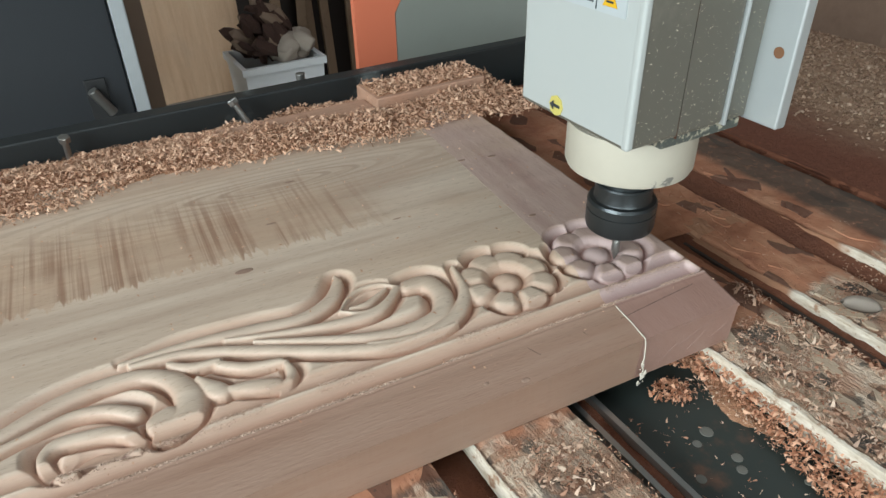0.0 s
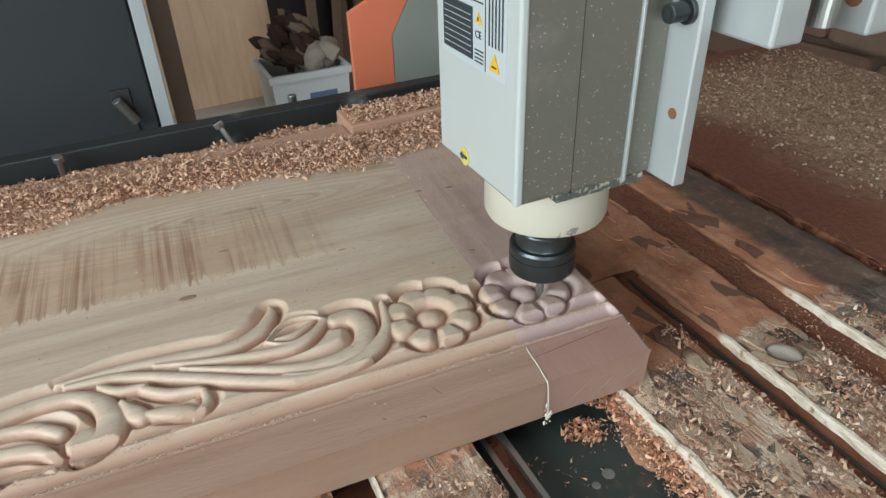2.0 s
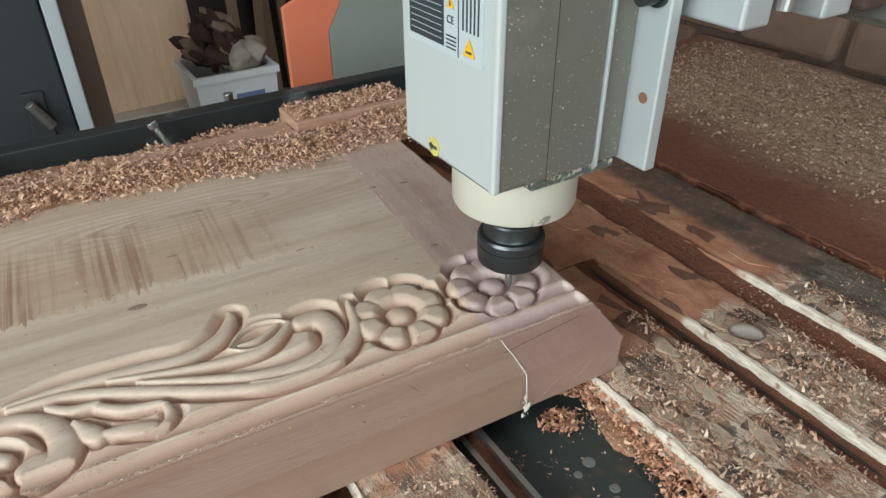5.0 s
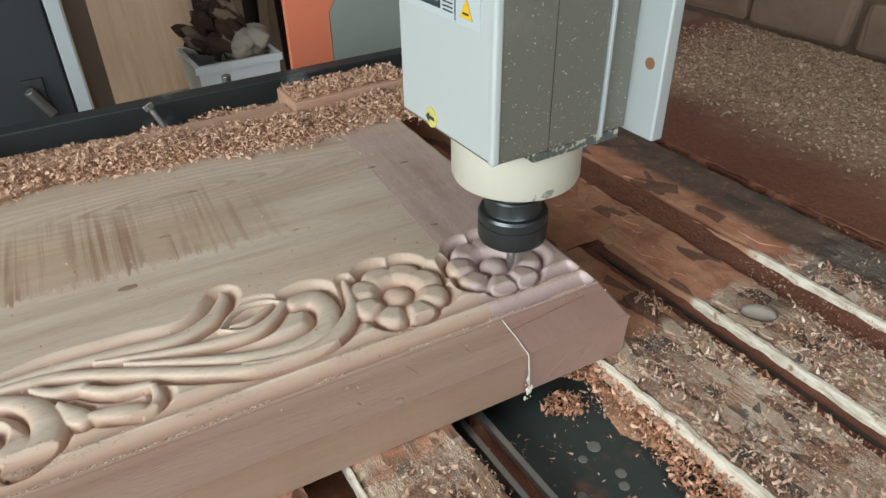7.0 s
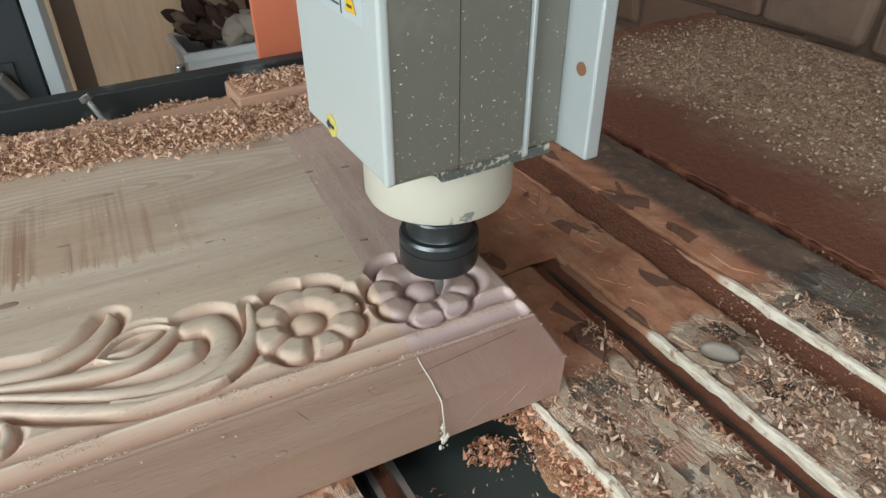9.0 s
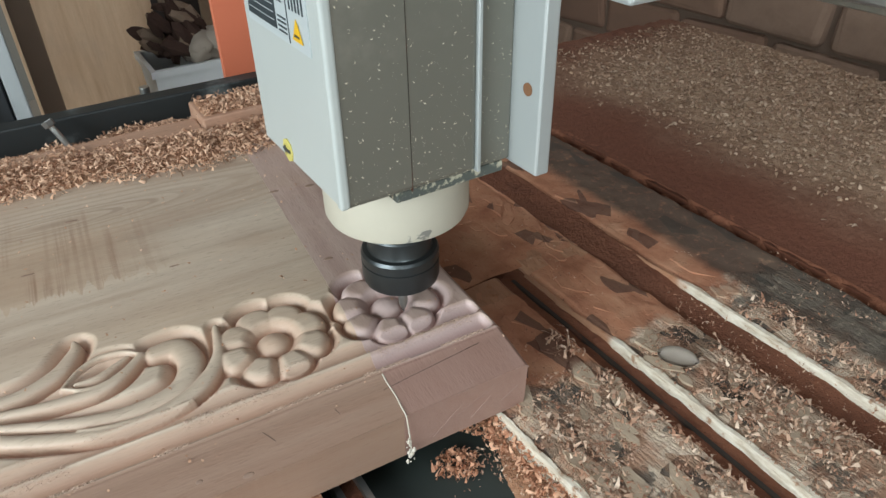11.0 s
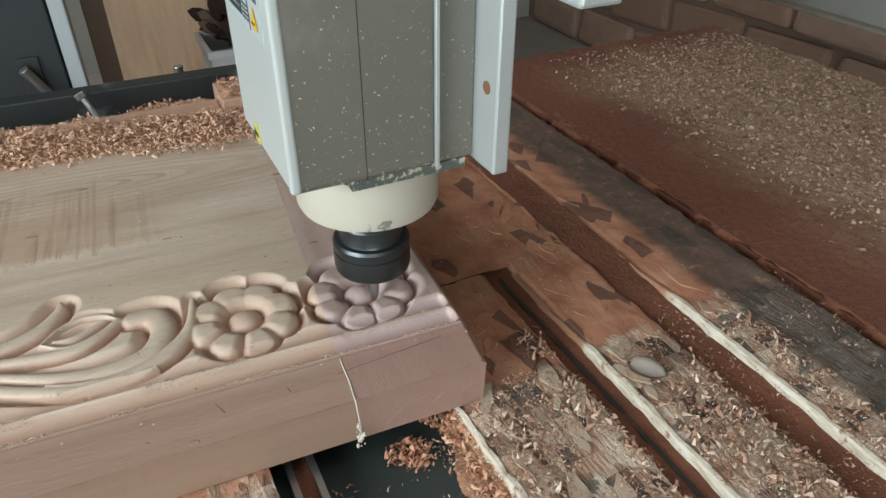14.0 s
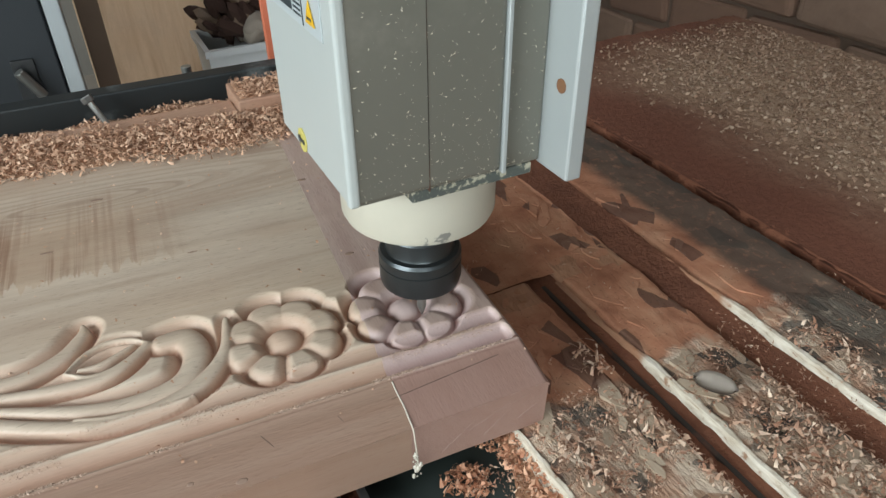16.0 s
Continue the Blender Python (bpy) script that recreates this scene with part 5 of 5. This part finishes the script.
# a curled oval of veneer standing on the strip
bm = bmesh.new()
rows = []
for i in range(9):
    a = -1 + 2 * i / 8
    w = 0.0105 * math.sqrt(max(1 - a * a, 0.02))
    rows.append([bm.verts.new((0.017 * a, w * q, 0.0020 * (1 - a * a) + 0.0050 * q * q - 0.003)) for q in (-1, -0.5, 0, 0.5, 1)])
for lo, hi in zip(rows, rows[1:]):
    for k in range(4):
        bm.faces.new((lo[k], hi[k], hi[k + 1], lo[k + 1]))
bmesh.ops.solidify(bm, geom=bm.faces[:], thickness=0.0005)
flake = part("veneer_chip", bm, DUSTTIMBER, None, "", True)
flake.matrix_world = pose(0.474, 0.196, 0.0080, 38, -6, -62) @ Matrix.Diagonal((0.80, 0.62, 0.8, 1))
tagged(flake, "pale curled oval chip of torn veneer", "wood chip")
# fuzz along the edges of the coves
U = rng.uniform(-0.5, -0.012, 26000)
G = rng.choice([0.0346, 0.0499, 0.0520, 0.0652], 26000, p=[0.42, 0.20, 0.33, 0.05])
keep = np.array([fractal(u, g * 3, 22, 3) > -0.05 for u, g in zip(U, G)])
U, V = U[keep], G[keep] + rng.normal(0, 0.0008, keep.sum())
Z = panel_top(U, V) + 0.0001
spots = [(*(PANEL @ Vector((u, v, 0))).xy, z) for u, v, z in zip(U, V, Z)]
s = curls("cove_fuzz", spots, (0.0006, 0.0018), FUZZ, 9, 0.6, (0.12, 0.30), (0.2, 1.6))
tagged(s, "torn wood fuzz along the moulding grooves", "wood fuzz", kind="stuff")
# a few crumbs on the panel and dust stuck to the spindle
U, V = rng.uniform(-0.5, -0.002, 420), rng.uniform(0.02, 0.39, 420)
Z = panel_top(U, V) + 0.0004
spots = [(*(PANEL @ Vector((u, v, 0))).xy, z) for u, v, z in zip(U, V, Z)]
s = curls("panel_crumbs", spots, (0.001, 0.0035), SHAVING, 8, 0.2)
tagged(s, "few pale crumbs on the panel", "wood crumbs", kind="stuff")
verts, faces = [], []
for k in range(800):
    x, z = AX + rng.uniform(-0.053, 0.043), 0.162 + 0.17 * rng.random() ** 1.8
    y = AY - 0.0532 if x < AX + 0.021 else AY - 0.0502
    a, l = rng.uniform(0, 3.14), 0.0002 + 0.0008 * rng.random() ** 3
    dx, dz, w = l * math.cos(a), l * math.sin(a), 0.0003
    b = len(verts)
    verts += [(x - dx, y, z - dz), (x + dz * 0.3, y - 0.0006, z - dx * 0.3), (x + dx, y, z + dz), (x - dz * 0.3, y - 0.0006, z + dx * 0.3)]
    faces += [(b, b + 1, b + 2, b + 3)]
d = new("spindle_dust", mesh_from("spindle_dust", verts, faces, SPECK))
tagged(d, "pale dust specks stuck to the spindle", "dust", kind="stuff")

# ---------------------------------------------------------------- blocks of the far wall
rng2 = random.Random(3)
shapes = []
for k in range(6):
    bm = box(-0.16, 0, -0.19, 0.19, -0.085, 0.085, 0.03, 3)
    for v in bm.verts:
        v.co += Vector(noise.noise_vector(v.co * 9 + Vector((k, 0, 0)))) * 0.02
    me = bpy.data.meshes.new("brick")
    bm.to_mesh(me)
    bm.free()
    me.materials.append(BRICK)
    shapes.append(me)
for row in range(9):
    for col in range(11):
        b = new("brick", rng2.choice(shapes))
        b.parent = WALL_EAST
        b.matrix_basis = pose(ROOM["x1"] + 0.13 + rng2.uniform(-0.015, 0.01), -1.0 + 0.4 * col + 0.2 * (row % 2), ROOM["z0"] + 0.09 + 0.185 * row, rng2.uniform(-2, 2), 0, rng2.uniform(-1.5, 1.5))
